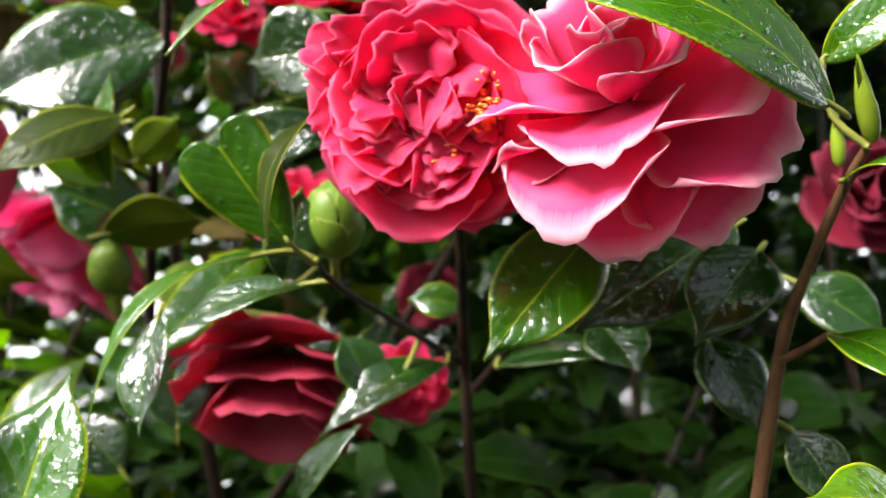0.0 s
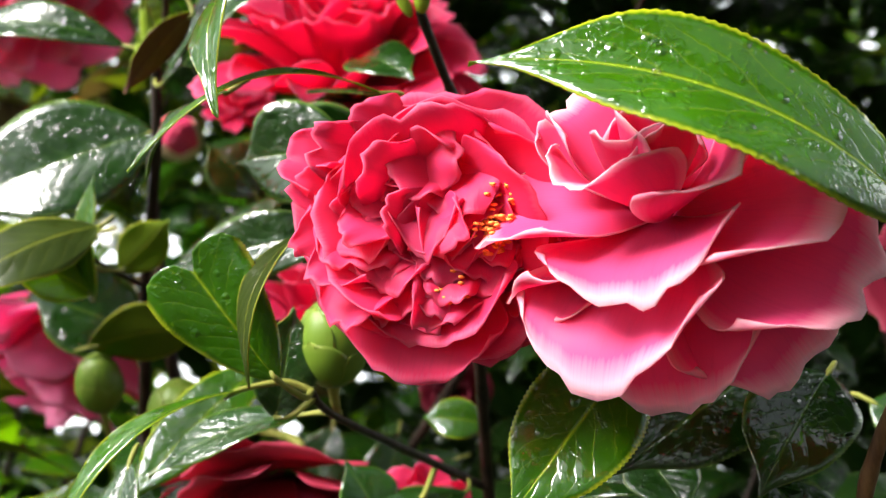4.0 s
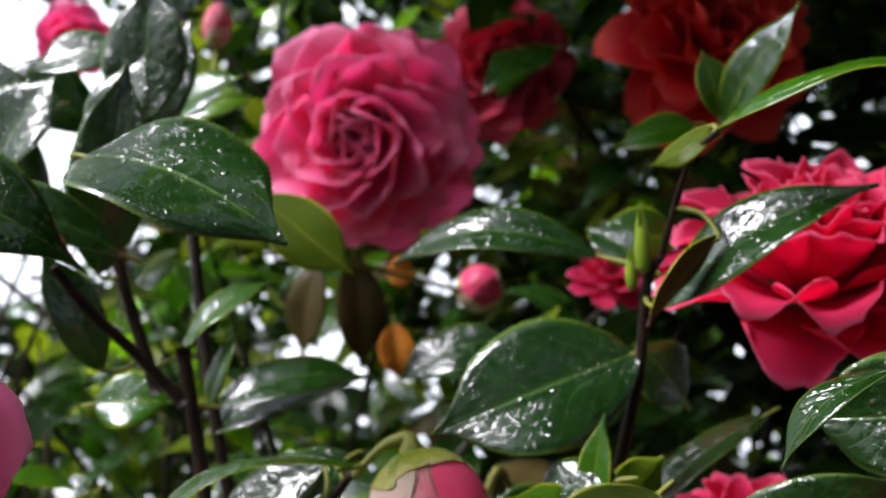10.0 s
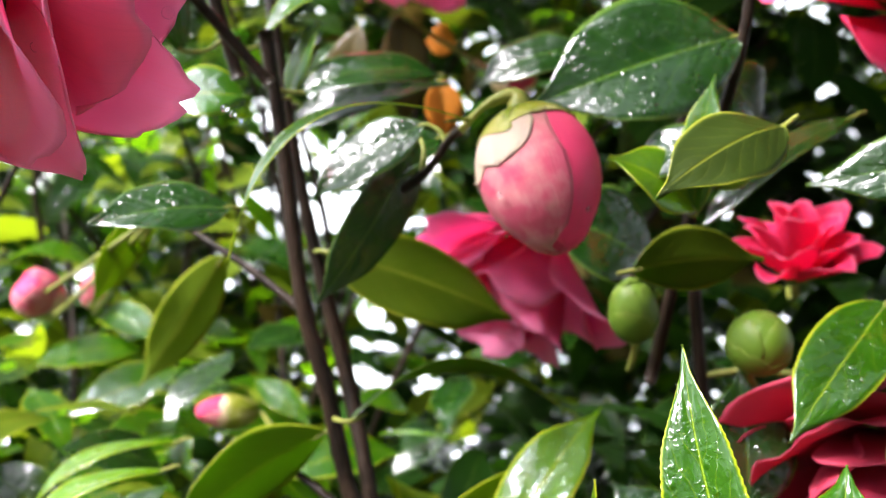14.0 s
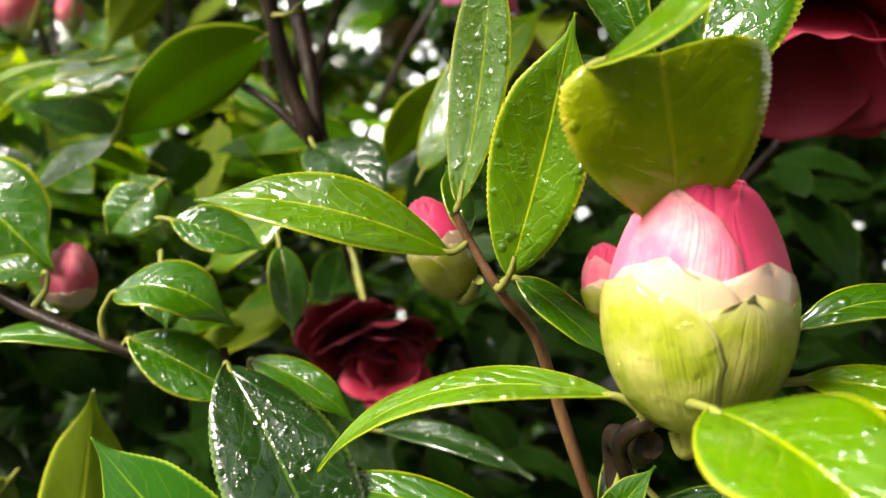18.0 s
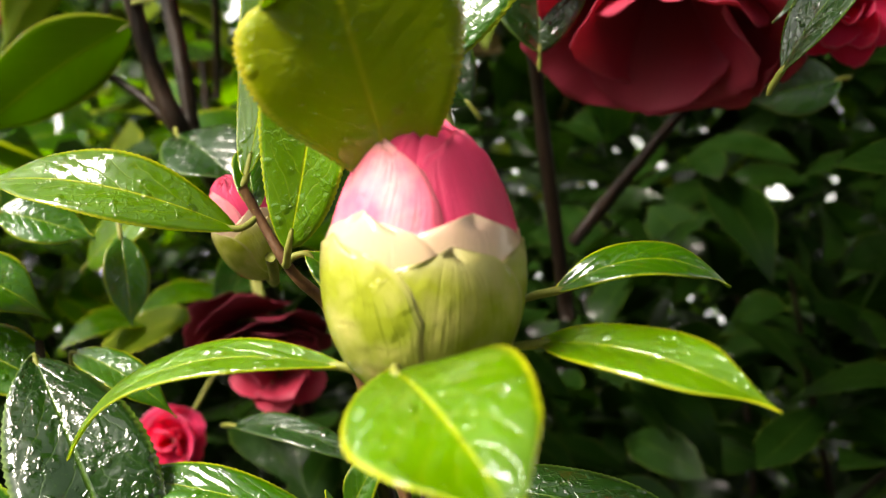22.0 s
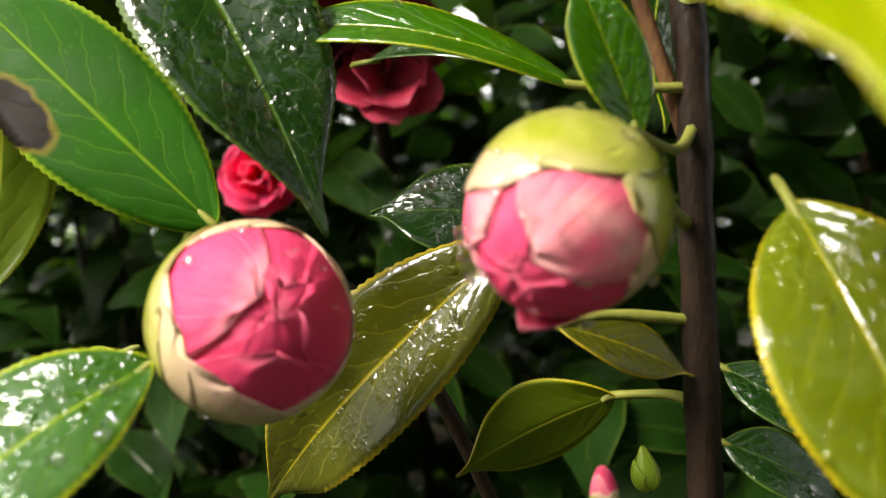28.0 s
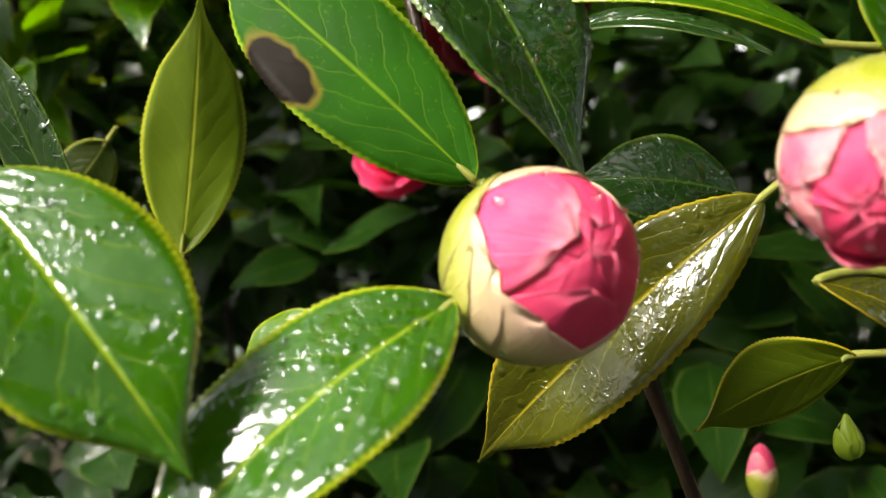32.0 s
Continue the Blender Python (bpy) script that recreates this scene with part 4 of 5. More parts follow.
young_shoot_tall = shoot("young green shoot with tall bright leaves",
    ([(-0.1489, 0.2981, 1.1110), (-0.1364, 0.2601, 1.1802), (-0.1389, 0.2627, 1.1970), (-0.1409, 0.2640, 1.2073), (-0.1449, 0.2659, 1.2138)], 0.0022, 0.0014), mat=TWIG)
bud_branch = shoot("upright brown camellia stem carrying buds",
    ([(-0.1389, 0.2794, 0.9857), (-0.1419, 0.2813, 1.0147), (-0.1451, 0.2896, 1.0601), (-0.1476, 0.2978, 1.1007), (-0.1510, 0.2992, 1.1245), (-0.1489, 0.2614, 1.1354), (-0.1465, 0.2421, 1.1450)], 0.0036, 0.0028),
    ([(-0.1826, 0.3303, 0.9706), (-0.2059, 0.3205, 1.0296), (-0.2254, 0.3030, 1.0569), (-0.2366, 0.2836, 1.0708), (-0.2656, 0.3188, 1.1368)], 0.0020, 0.0012),
    ([(-0.1434, 0.2463, 1.1105), (-0.1490, 0.2449, 1.1331), (-0.1522, 0.2431, 1.1444), (-0.1465, 0.2380, 1.1514), (-0.1406, 0.2352, 1.1535)], 0.0018, 0.0016))
near_branch = shoot("camellia twig at the edge with large wet leaves",
    ([(-0.3690, 0.2573, 1.0231), (-0.3424, 0.2523, 1.0611), (-0.3268, 0.2492, 1.0755)], 0.0026, 0.0016),
    ([(-0.3350, 0.3380, 1.0240), (-0.3320, 0.3370, 1.0310), (-0.3300, 0.3360, 1.0370)], 0.0011, 0.0008))
low_branch = shoot("brown horizontal camellia twig with arched leaves",
    ([(-0.3859, 0.3353, 1.1571), (-0.3541, 0.3244, 1.1541), (-0.3282, 0.3189, 1.1447), (-0.2965, 0.3173, 1.1349), (-0.2585, 0.3248, 1.1252), (-0.2417, 0.3420, 1.1205)], 0.0026, 0.0016))
leaf(front_branch, (0.0394, 0.2868, 1.3072), (0.0006, 0.2649, 1.2684), (-0.16, -0.94, 0.28), 0.0318, GREEN, bend=0.04, drops=14)
leaf(front_branch, (0.0912, 0.3121, 1.3048), (0.0322, 0.2980, 1.2711), (-0.01, -0.93, 0.38), 0.0334, DARK, bend=0.08)
leaf(front_branch, (0.0945, 0.2974, 1.2972), (0.0647, 0.2719, 1.2698), (-0.36, -0.87, 0.34), 0.0294, DARK, bend=0.08)
leaf(front_branch, (-0.0585, 0.2900, 1.3033), (-0.0814, 0.2821, 1.3386), (-0.17, -0.98, 0.13), 0.0315, GREEN, heart=0.17, bend=0.02, fold=0.1, label="green leaf with a notched heart-shaped tip")
leaf(front_branch, (-0.0469, 0.2865, 1.3452), (-0.0627, 0.2738, 1.3033), (-0.80, -0.55, 0.20), 0.0150, UNDER_BROWN, UNDER_BROWN, bend=0.18, fold=0.2)
leaf(front_branch, (-0.0644, 0.3150, 1.2897), (-0.0576, 0.3159, 1.3227), (0.30, -0.93, 0.22), 0.0215, DARK, bend=0.05)
leaf(front_branch, (-0.0723, 0.3070, 1.2996), (-0.1197, 0.2766, 1.2518), (-0.34, -0.28, 0.90), 0.0144, GREEN, bend=0.2, fold=0.2)
leaf(front_branch, (-0.0607, 0.3305, 1.2879), (-0.1070, 0.3250, 1.2718), (-0.14, -0.53, 0.83), 0.0193, DARK, bend=0.1, drops=12)
leaf(front_branch, (-0.1062, 0.3072, 1.2801), (-0.1083, 0.2881, 1.2435), (-0.41, -0.84, 0.34), 0.0193, DARK, bend=0.05, drops=10)
leaf(front_branch, (-0.0652, 0.3222, 1.2086), (-0.0393, 0.3106, 1.2402), (-0.50, -0.58, 0.64), 0.0168, DARK, bend=0.1)
leaf(front_branch, (-0.0387, 0.3706, 1.2413), (-0.0519, 0.3715, 1.2647), (0.30, -0.80, 0.52), 0.0232, DARK, bend=0.08)
leaf(front_branch, (-0.0081, 0.3822, 1.2501), (-0.0609, 0.3586, 1.2240), (0.01, -0.58, 0.82), 0.0208, DARK, bend=0.14)
leaf(front_branch, (0.0123, 0.3697, 1.2490), (0.0639, 0.3328, 1.2554), (0.01, -0.60, 0.80), 0.0176, DARK, bend=0.12)
leaf(front_branch, (0.0003, 0.3947, 1.2726), (-0.0243, 0.3953, 1.2758), (-0.01, -0.90, 0.43), 0.0172, GREEN, bend=0.1)
leaf(front_branch, (0.0498, 0.3455, 1.2690), (0.0588, 0.3209, 1.2533), (-0.00, -0.85, 0.53), 0.0251, DARK, bend=0.05)
leaf(front_branch, (-0.2236, 0.4168, 1.1843), (-0.1793, 0.4490, 1.2509), (-0.36, -0.79, 0.49), 0.0322, BRIGHT, bend=0.08, drops=12)
leaf(front_branch, (-0.1525, 0.3123, 1.2148), (-0.1242, 0.3005, 1.2438), (-0.50, -0.68, 0.54), 0.0190, DARK, bend=0.08)
bud("closed plump green camellia bud beside a leaf", (-0.0479, 0.3238, 1.2962), (0.03, -0.12, 0.99), 0.0300, 0.0118, "green", seed=3, stalk=(-0.0491, 0.3423, 1.2864))
flower("ruffled rose-pink peony-form camellia with orange stamens", (-0.0108, 0.2710, 1.3410), (-0.14, -0.99, -0.03), 0.0365, [(6, 2, 1.0, 1.35, 0.05, 0.15, 0.03), (6, 16, 0.98, 1.25, 0.3, 0.25, 0.04), (4, 30, 0.92, 1.2, 0.5, 0.3, 0.06)], ROSE, seed=4, stamens=240, stamen_at=((0.44, 0.0), (0.14, -0.36), (0.44, 0.26), (0.36, -0.05), (0.46, 0.05)), beads=14, calm=0.5, tongues=44)
flower("wide open rose-pink camellia with white-edged petals", (0.0382, 0.2418, 1.3408), (-0.25, -0.60, 0.76), 0.0387, [(6, -24, 1.08, 1.25, -0.25, 0.2, 0.04), (5, -4, 1.06, 1.3, -0.2, 0.25, 0.05), (5, 18, 0.95, 1.1, -0.1, 0.35, 0.06), (4, 42, 0.8, 0.85, 0.2, 0.55, 0.07), (4, 66, 0.62, 0.6, 0.4, 0.8, 0.08)], EDGED, seed=11, beads=10, spin=20)
leaf(right_branch, (0.0833, 0.2189, 1.3347), (-0.0036, 0.2185, 1.3709), (-0.20, -0.77, 0.61), 0.0333, GREEN, bend=0.15, fold=0.25, drops=26)
leaf(right_branch, (0.0950, 0.2497, 1.3500), (0.1199, 0.2363, 1.3705), (0.10, -0.84, 0.53), 0.0151, GREEN, bend=0.06, drops=8)
leaf(right_branch, (0.0963, 0.2509, 1.2745), (0.1088, 0.2219, 1.2618), (0.10, -0.78, 0.62), 0.0186, GREEN, bend=0.12)
leaf(right_branch, (0.0974, 0.2045, 1.2380), (0.0650, 0.1941, 1.2464), (0.01, -0.63, 0.77), 0.0190, BRIGHT, bend=0.1, drops=14)
leaf(right_branch, (0.0994, 0.2487, 1.3172), (0.1137, 0.2292, 1.3188), (0.01, -0.50, 0.86), 0.0105, GREEN, bend=0.16)
leaf(right_branch, (0.0960, 0.2782, 1.2415), (0.1077, 0.2660, 1.2202), (-0.20, -0.83, 0.53), 0.0189, DARK, bend=0.06)
leaf(right_branch, (0.0775, 0.3019, 1.2673), (0.0896, 0.2895, 1.2392), (0.20, -0.92, 0.33), 0.0260, DARK, bend=0.06)
leaf(right_branch, (0.1223, 0.3354, 1.2827), (0.1496, 0.3229, 1.2623), (0.09, -0.90, 0.43), 0.0269, DARK, bend=0.06)
leaf_bud(right_branch, (0.1072, 0.2466, 1.3276), (-0.28, -0.23, 0.93), 0.0215, 0.0028)
leaf_bud(right_branch, (0.1003, 0.2522, 1.3213), (-0.03, 0.03, 1.00), 0.0142, 0.0019)
flower("half-hidden camellia hanging low, its red darkened for the shade", (-0.0829, 0.4198, 1.2468), (-0.15, -0.58, -0.80), 0.0530, [(5, 10, 1.0, 1.4, 0.1, 0.15, 0.05), (5, 30, 1.0, 1.3, 0.15, 0.25, 0.06), (4, 50, 0.9, 1.1, 0.2, 0.4, 0.07)], RED_SHADED, seed=21)
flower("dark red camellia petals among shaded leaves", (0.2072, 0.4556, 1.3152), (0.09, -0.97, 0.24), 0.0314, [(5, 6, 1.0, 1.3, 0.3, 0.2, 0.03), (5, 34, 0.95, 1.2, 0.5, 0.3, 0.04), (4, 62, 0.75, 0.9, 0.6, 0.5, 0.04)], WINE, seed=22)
flower("small half-hidden pink camellia under the front twig", (-0.0259, 0.4182, 1.2347), (-0.03, -0.98, -0.19), 0.0196, [(7, 0, 1.0, 0.9, -0.2, 0.3, 0.06), (6, 30, 0.85, 0.8, 0.2, 0.5, 0.08), (4, 60, 0.6, 0.5, 0.4, 0.8, 0.1)], ROSE, seed=23)
leaf(middle_branch, (-0.1317, 0.4197, 1.3976), (-0.2089, 0.4018, 1.3678), (0.00, -0.97, 0.24), 0.0528, DARK, bend=0.05, drops=16)
leaf(middle_branch, (-0.1441, 0.4234, 1.4357), (-0.2315, 0.4409, 1.4376), (-0.12, -0.81, 0.57), 0.0241, DARK, bend=0.2, drops=14)
leaf(middle_branch, (-0.1230, 0.4038, 1.4133), (-0.0520, 0.3792, 1.4506), (-0.22, -0.78, 0.59), 0.0293, DARK, bend=0.12, drops=14)
leaf(middle_branch, (-0.1044, 0.3712, 1.4696), (-0.0402, 0.3464, 1.4831), (0.01, -0.57, 0.82), 0.0160, GREEN, bend=0.08, curl=0.2, drops=8)
leaf(middle_branch, (-0.1051, 0.3718, 1.4718), (-0.1262, 0.3773, 1.4602), (-0.46, 0.68, -0.57), 0.0114, GREEN, bend=0.1)
leaf(middle_branch, (-0.1304, 0.3528, 1.3532), (-0.1703, 0.3263, 1.3296), (0.08, 0.91, -0.42), 0.0268, GREEN, UNDER_BROWN, bend=-0.12)
leaf(middle_branch, (-0.1038, 0.3850, 1.4363), (-0.1295, 0.3800, 1.4050), (-0.93, 0.33, -0.10), 0.0150, GREEN, UNDER_RED, bend=0.05)
leaf(middle_branch, (-0.1506, 0.3951, 1.3306), (-0.1811, 0.3847, 1.3473), (-0.02, -0.77, 0.64), 0.0268, BRIGHT, bend=0.1)
leaf(middle_branch, (-0.1505, 0.3953, 1.3279), (-0.1453, 0.3869, 1.3761), (-0.60, -0.79, 0.12), 0.0165, GREEN, UNDER, bend=0.06)
leaf(middle_branch, (-0.1427, 0.4055, 1.3394), (-0.1241, 0.4113, 1.3594), (-0.13, 0.95, 0.28), 0.0205, GREEN, UNDER, bend=0.06)
leaf(middle_branch, (-0.1578, 0.4721, 1.3102), (-0.2039, 0.4552, 1.3327), (0.11, -0.89, 0.43), 0.0466, DARK, bend=0.08)
leaf(middle_branch, (-0.1078, 0.5021, 1.3774), (-0.1297, 0.4956, 1.4041), (0.25, -0.88, 0.39), 0.0339, DARK, bend=0.08)
leaf(middle_branch, (-0.1427, 0.4876, 1.4538), (-0.1041, 0.4938, 1.4499), (0.15, -0.94, 0.29), 0.0287, GREEN, UNDER, bend=0.1)
leaf(middle_branch, (-0.0790, 0.4557, 1.3725), (-0.1469, 0.4390, 1.3191), (-0.29, -0.56, 0.77), 0.0183, DARK, bend=0.08, drops=8)
leaf_bud(middle_branch, (-0.1281, 0.4096, 1.4267), (-0.02, -0.29, 0.96), 0.0236, 0.0031)
leaf_bud(middle_branch, (-0.1326, 0.4117, 1.4209), (-0.02, -0.26, 0.97), 0.0145, 0.0023)
leaf_bud(upper_branch, (-0.0151, 0.3342, 1.4155), (0.10, -0.24, 0.97), 0.0216, 0.0030)
leaf_bud(upper_branch, (-0.0183, 0.3339, 1.4148), (-0.42, -0.24, 0.87), 0.0138, 0.0019)
leaf(upper_branch, (-0.0337, 0.3101, 1.4144), (-0.0624, 0.2533, 1.3692), (-0.73, -0.49, 0.48), 0.0300, GREEN, bend=0.3, fold=0.25, drops=8)
leaf(upper_branch, (-0.0094, 0.3715, 1.3743), (-0.0553, 0.3448, 1.3939), (0.08, -0.43, 0.90), 0.0165, DARK, bend=0.16)
leaf(upper_branch, (-0.0260, 0.2933, 1.3813), (-0.0903, 0.2699, 1.3597), (-0.05, -0.36, 0.93), 0.0112, GREEN, bend=0.2, fold=0.15)
# underside given the dark upper colour, which stands for the shade on it
leaf(upper_branch, (-0.0315, 0.3685, 1.3755), (-0.0804, 0.3649, 1.3777), (-0.06, 0.91, 0.41), 0.0366, DARK, DARK, bend=0.08)
leaf(upper_branch, (-0.0423, 0.3856, 1.4140), (-0.0194, 0.3580, 1.3991), (0.27, -0.90, 0.34), 0.0254, DARK, bend=0.1)
leaf(upper_branch, (-0.0728, 0.3123, 1.3892), (-0.1015, 0.3164, 1.3627), (-0.42, -0.46, 0.78), 0.0130, DARK, UNDER_BROWN, bend=0.16)
leaf(upper_branch, (-0.0426, 0.3489, 1.3766), (-0.0839, 0.3634, 1.3743), (0.49, -0.87, 0.03), 0.0369, DARK, bend=0.06)
leaf(upper_branch, (-0.0490, 0.3716, 1.3490), (-0.1157, 0.3835, 1.3379), (0.44, -0.88, 0.18), 0.0252, DARK, bend=0.08, drops=10)
flower("semi-double rose-red camellia turned upwards", (-0.0550, 0.4683, 1.4259), (0.14, -0.56, 0.82), 0.0680, [(10, 4, 1.0, 0.64, 0.1, 0.4, 0.05), (10, 20, 0.95, 0.6, 0.2, 0.5, 0.06), (9, 38, 0.85, 0.52, 0.3, 0.6, 0.08), (8, 56, 0.74, 0.44, 0.3, 0.8, 0.1), (7, 70, 0.64, 0.36, 0.2, 0.9, 0.14), (5, 80, 0.56, 0.32, 0.2, 1.0, 0.16)], ROSE, seed=31, beads=12)
bud("swelling pink camellia bud with cream-green scales, hanging", (-0.2130, 0.3813, 1.3655), (0.31, -0.11, -0.94), 0.0538, 0.0227, "pink", seed=6, beads=10, stalk=(-0.2324, 0.3790, 1.3555))
flower("drooping faded pink camellia with orange stamens seen from its side", (-0.2090, 0.5350, 1.3230), (-0.40, -0.42, -0.81), 0.0600, [(6, 34, 1.15, 0.95, 0.15, 0.4, 0.06), (5, 52, 1.1, 0.85, 0.2, 0.5, 0.08), (4, 66, 0.95, 0.7, 0.2, 0.6, 0.1)], PINK, seed=33, stamens=50)
bud("closed round green camellia bud", (-0.1667, 0.4436, 1.2773), (-0.05, -0.16, 0.99), 0.0287, 0.0110, "green", seed=8, stalk=(-0.1684, 0.4527, 1.2661))
bud("closed round green camellia bud with a brown tip", (-0.1259, 0.4179, 1.2705), (0.14, -0.44, 0.89), 0.0266, 0.0129, "green", seed=9, stalk=(-0.1148, 0.4400, 1.2552))
flower("bright pink camellia with upturned petals half behind leaves", (-0.0843, 0.5218, 1.3084), (-0.05, -0.45, 0.89), 0.0370, [(6, 26, 1.0, 0.62, 0.1, 0.5, 0.05), (5, 48, 1.0, 0.55, 0.1, 0.6, 0.05), (4, 68, 0.95, 0.5, 0.1, 0.7, 0.06)], ROSE, seed=34)
flower("formal double pink camellia facing out, petals in a rosette", (-0.2912, 0.6372, 1.5506), (0.02, -0.97, -0.26), 0.0780, [(9, -2, 1.0, 0.92, -0.15, 0.3, 0.09), (9, 14, 0.9, 0.88, 0.15, 0.4, 0.1), (8, 30, 0.76, 0.74, 0.35, 0.6, 0.1), (7, 48, 0.6, 0.54, 0.55, 0.9, 0.06), (6, 62, 0.46, 0.44, 0.8, 1.2, 0.06), (5, 76, 0.36, 0.36, 0.8, 1.4, 0.06)], PINK, seed=41, beads=8)
flower("red camellia further back in shade", (-0.2149, 0.8388, 1.6595), (0.12, -0.90, -0.41), 0.0640, [(8, 0, 1.0, 0.85, -0.2, 0.3, 0.05), (8, 22, 0.9, 0.75, 0.2, 0.5, 0.06), (7, 44, 0.7, 0.6, 0.5, 0.8, 0.07), (5, 68, 0.5, 0.45, 0.7, 1.1, 0.08)], ROSE_SHADED, seed=42)
flower("orange-red camellia bloom turning over, seen from below", (-0.0600, 0.6859, 1.6120), (0.25, -0.96, 0.08), 0.0680, [(8, 0, 1.0, 0.85, -0.3, 0.3, 0.07), (8, 22, 0.9, 0.75, 0.1, 0.5, 0.1), (7, 46, 0.75, 0.6, 0.3, 0.8, 0.14), (5, 68, 0.6, 0.45, 0.4, 1.0, 0.16)], RED, seed=43)
bud("round deep pink camellia bud further back", (-0.2437, 0.8437, 1.4619), (0.15, -0.98, 0.10), 0.0519, 0.0203, "open", seed=12)
flower("large soft pink camellia with hanging outer petals", (-0.3320, 0.2550, 1.3770), (-0.39, -0.82, -0.42), 0.0500, [(6, -12, 1.0, 1.3, -0.2, 0.1, 0.02), (6, 4, 1.0, 1.25, 0.0, 0.15, 0.03), (6, 20, 0.95, 1.15, 0.2, 0.25, 0.04), (5, 38, 0.85, 0.95, 0.4, 0.4, 0.06), (5, 60, 0.7, 0.7, 0.5, 0.7, 0.08)], PINK_HAZED, seed=51, beads=16, calm=0.5)
leaf(left_branch, (-0.3120, 0.3330, 1.4640), (-0.2360, 0.3180, 1.4290), (0.04, -0.62, 0.78), 0.0580, DARK, bend=0.1, fold=0.2, drops=20)
leaf(left_branch, (-0.2922, 0.4432, 1.4706), (-0.2493, 0.4437, 1.4348), (-0.15, 0.98, -0.08), 0.0294, GREEN, UNDER, bend=-0.06)
leaf(left_branch, (-0.3301, 0.4459, 1.4022), (-0.2875, 0.4682, 1.4383), (-0.44, -0.48, 0.76), 0.0204, DARK, UNDER, bend=0.1)
leaf(left_branch, (-0.3292, 0.4710, 1.3645), (-0.2486, 0.4797, 1.3909), (-0.07, -0.72, 0.69), 0.0274, DARK, bend=0.1, drops=8)
leaf(left_branch, (-0.2456, 0.4229, 1.3591), (-0.2850, 0.3999, 1.3331), (-0.06, -0.85, 0.52), 0.0283, DARK, bend=0.08)
leaf(left_branch, (-0.2299, 0.3770, 1.3594), (-0.3057, 0.3519, 1.3079), (-0.09, -0.27, 0.96), 0.0154, GREEN, UNDER, bend=0.28, fold=0.15)
leaf(left_branch, (-0.2470, 0.3920, 1.3599), (-0.2866, 0.3884, 1.3322), (-0.11, -0.82, 0.57), 0.0270, DARK, bend=0.08)
leaf(left_branch, (-0.2520, 0.4066, 1.3570), (-0.2902, 0.4052, 1.2923), (0.69, -0.61, 0.39), 0.0239, DARK, bend=0.1)
leaf(left_branch, (-0.2976, 0.4529, 1.3128), (-0.2188, 0.4823, 1.2840), (-0.00, 0.87, -0.50), 0.0415, GREEN, UNDER, bend=-0.06, label="olive leaf underside with a ragged forked tip")
leaf(left_branch, (-0.2808, 0.4260, 1.2444), (-0.1941, 0.4783, 1.2439), (-0.09, 0.44, 0.89), 0.0182, DARK, UNDER, bend=0.22)
leaf(left_branch, (-0.3152, 0.3799, 1.3281), (-0.3563, 0.3548, 1.3200), (0.08, -0.69, 0.72), 0.0298, DARK, bend=0.06, drops=10)
leaf(left_branch, (-0.3827, 0.5473, 1.3102), (-0.4343, 0.5561, 1.2341), (-0.42, 0.87, -0.27), 0.0317, BRIGHT, UNDER, bend=0.06)
leaf(left_branch, (-0.3960, 0.4965, 1.3366), (-0.4328, 0.4984, 1.2821), (-0.66, 0.70, 0.27), 0.0212, BRIGHT, UNDER, bend=0.08)
leaf(left_branch, (-0.2935, 0.4380, 1.2373), (-0.3515, 0.4133, 1.1917), (-0.45, 0.74, 0.49), 0.0375, GREEN, UNDER, bend=0.1)
leaf(left_branch, (-0.3743, 0.4727, 1.2226), (-0.4415, 0.4507, 1.1760), (-0.31, -0.31, 0.90), 0.0185, BRIGHT, bend=0.2)
leaf(left_branch, (-0.2700, 0.4245, 1.1926), (-0.2315, 0.3933, 1.1746), (0.18, -0.74, 0.64), 0.0307, DARK, bend=0.08, drops=12)
leaf(left_branch, (-0.2116, 0.4444, 1.2242), (-0.2455, 0.4372, 1.1796), (-0.64, 0.73, 0.25), 0.0224, BRIGHT, UNDER, bend=0.1)
leaf(hidden_branch, (-0.2210, 0.4896, 1.3299), (-0.1654, 0.4760, 1.3116), (0.14, -0.50, 0.85), 0.0242, DARK, bend=0.06, drops=8)
leaf(hidden_branch, (-0.1688, 0.4348, 1.3076), (-0.1185, 0.4319, 1.3127), (-0.14, 0.92, 0.37), 0.0287, DARK, UNDER, bend=0.14)
leaf(hidden_branch, (-0.0852, 0.3952, 1.2989), (-0.1261, 0.3568, 1.2565), (-0.20, -0.87, 0.44), 0.0275, GREEN, bend=0.06)
leaf(hidden_branch, (-0.1280, 0.4050, 1.2201), (-0.1304, 0.4178, 1.2711), (0.12, -0.96, 0.26), 0.0354, DARK, bend=0.05)
leaf(hidden_branch, (-0.1517, 0.4008, 1.2029), (-0.1768, 0.4090, 1.2295), (0.12, -0.93, 0.35), 0.0270, DARK, bend=0.05)
leaf(left_branch, (-0.3822, 0.3366, 1.1605), (-0.3690, 0.3406, 1.1997), (0.30, -0.77, 0.57), 0.0410, GREEN, bend=0.06)
leaf(left_branch, (-0.3547, 0.4612, 1.1534), (-0.3686, 0.4607, 1.1763), (0.12, -0.92, 0.37), 0.0261, GREEN, bend=0.06)
leaf(left_branch, (-0.3238, 0.4443, 1.1374), (-0.2782, 0.4320, 1.1667), (0.08, -0.76, 0.64), 0.0266, BRIGHT, bend=0.06)
leaf(left_branch, (-0.3542, 0.4229, 1.3952), (-0.3730, 0.4038, 1.4459), (0.44, -0.73, 0.52), 0.0233, DARK, bend=0.08)
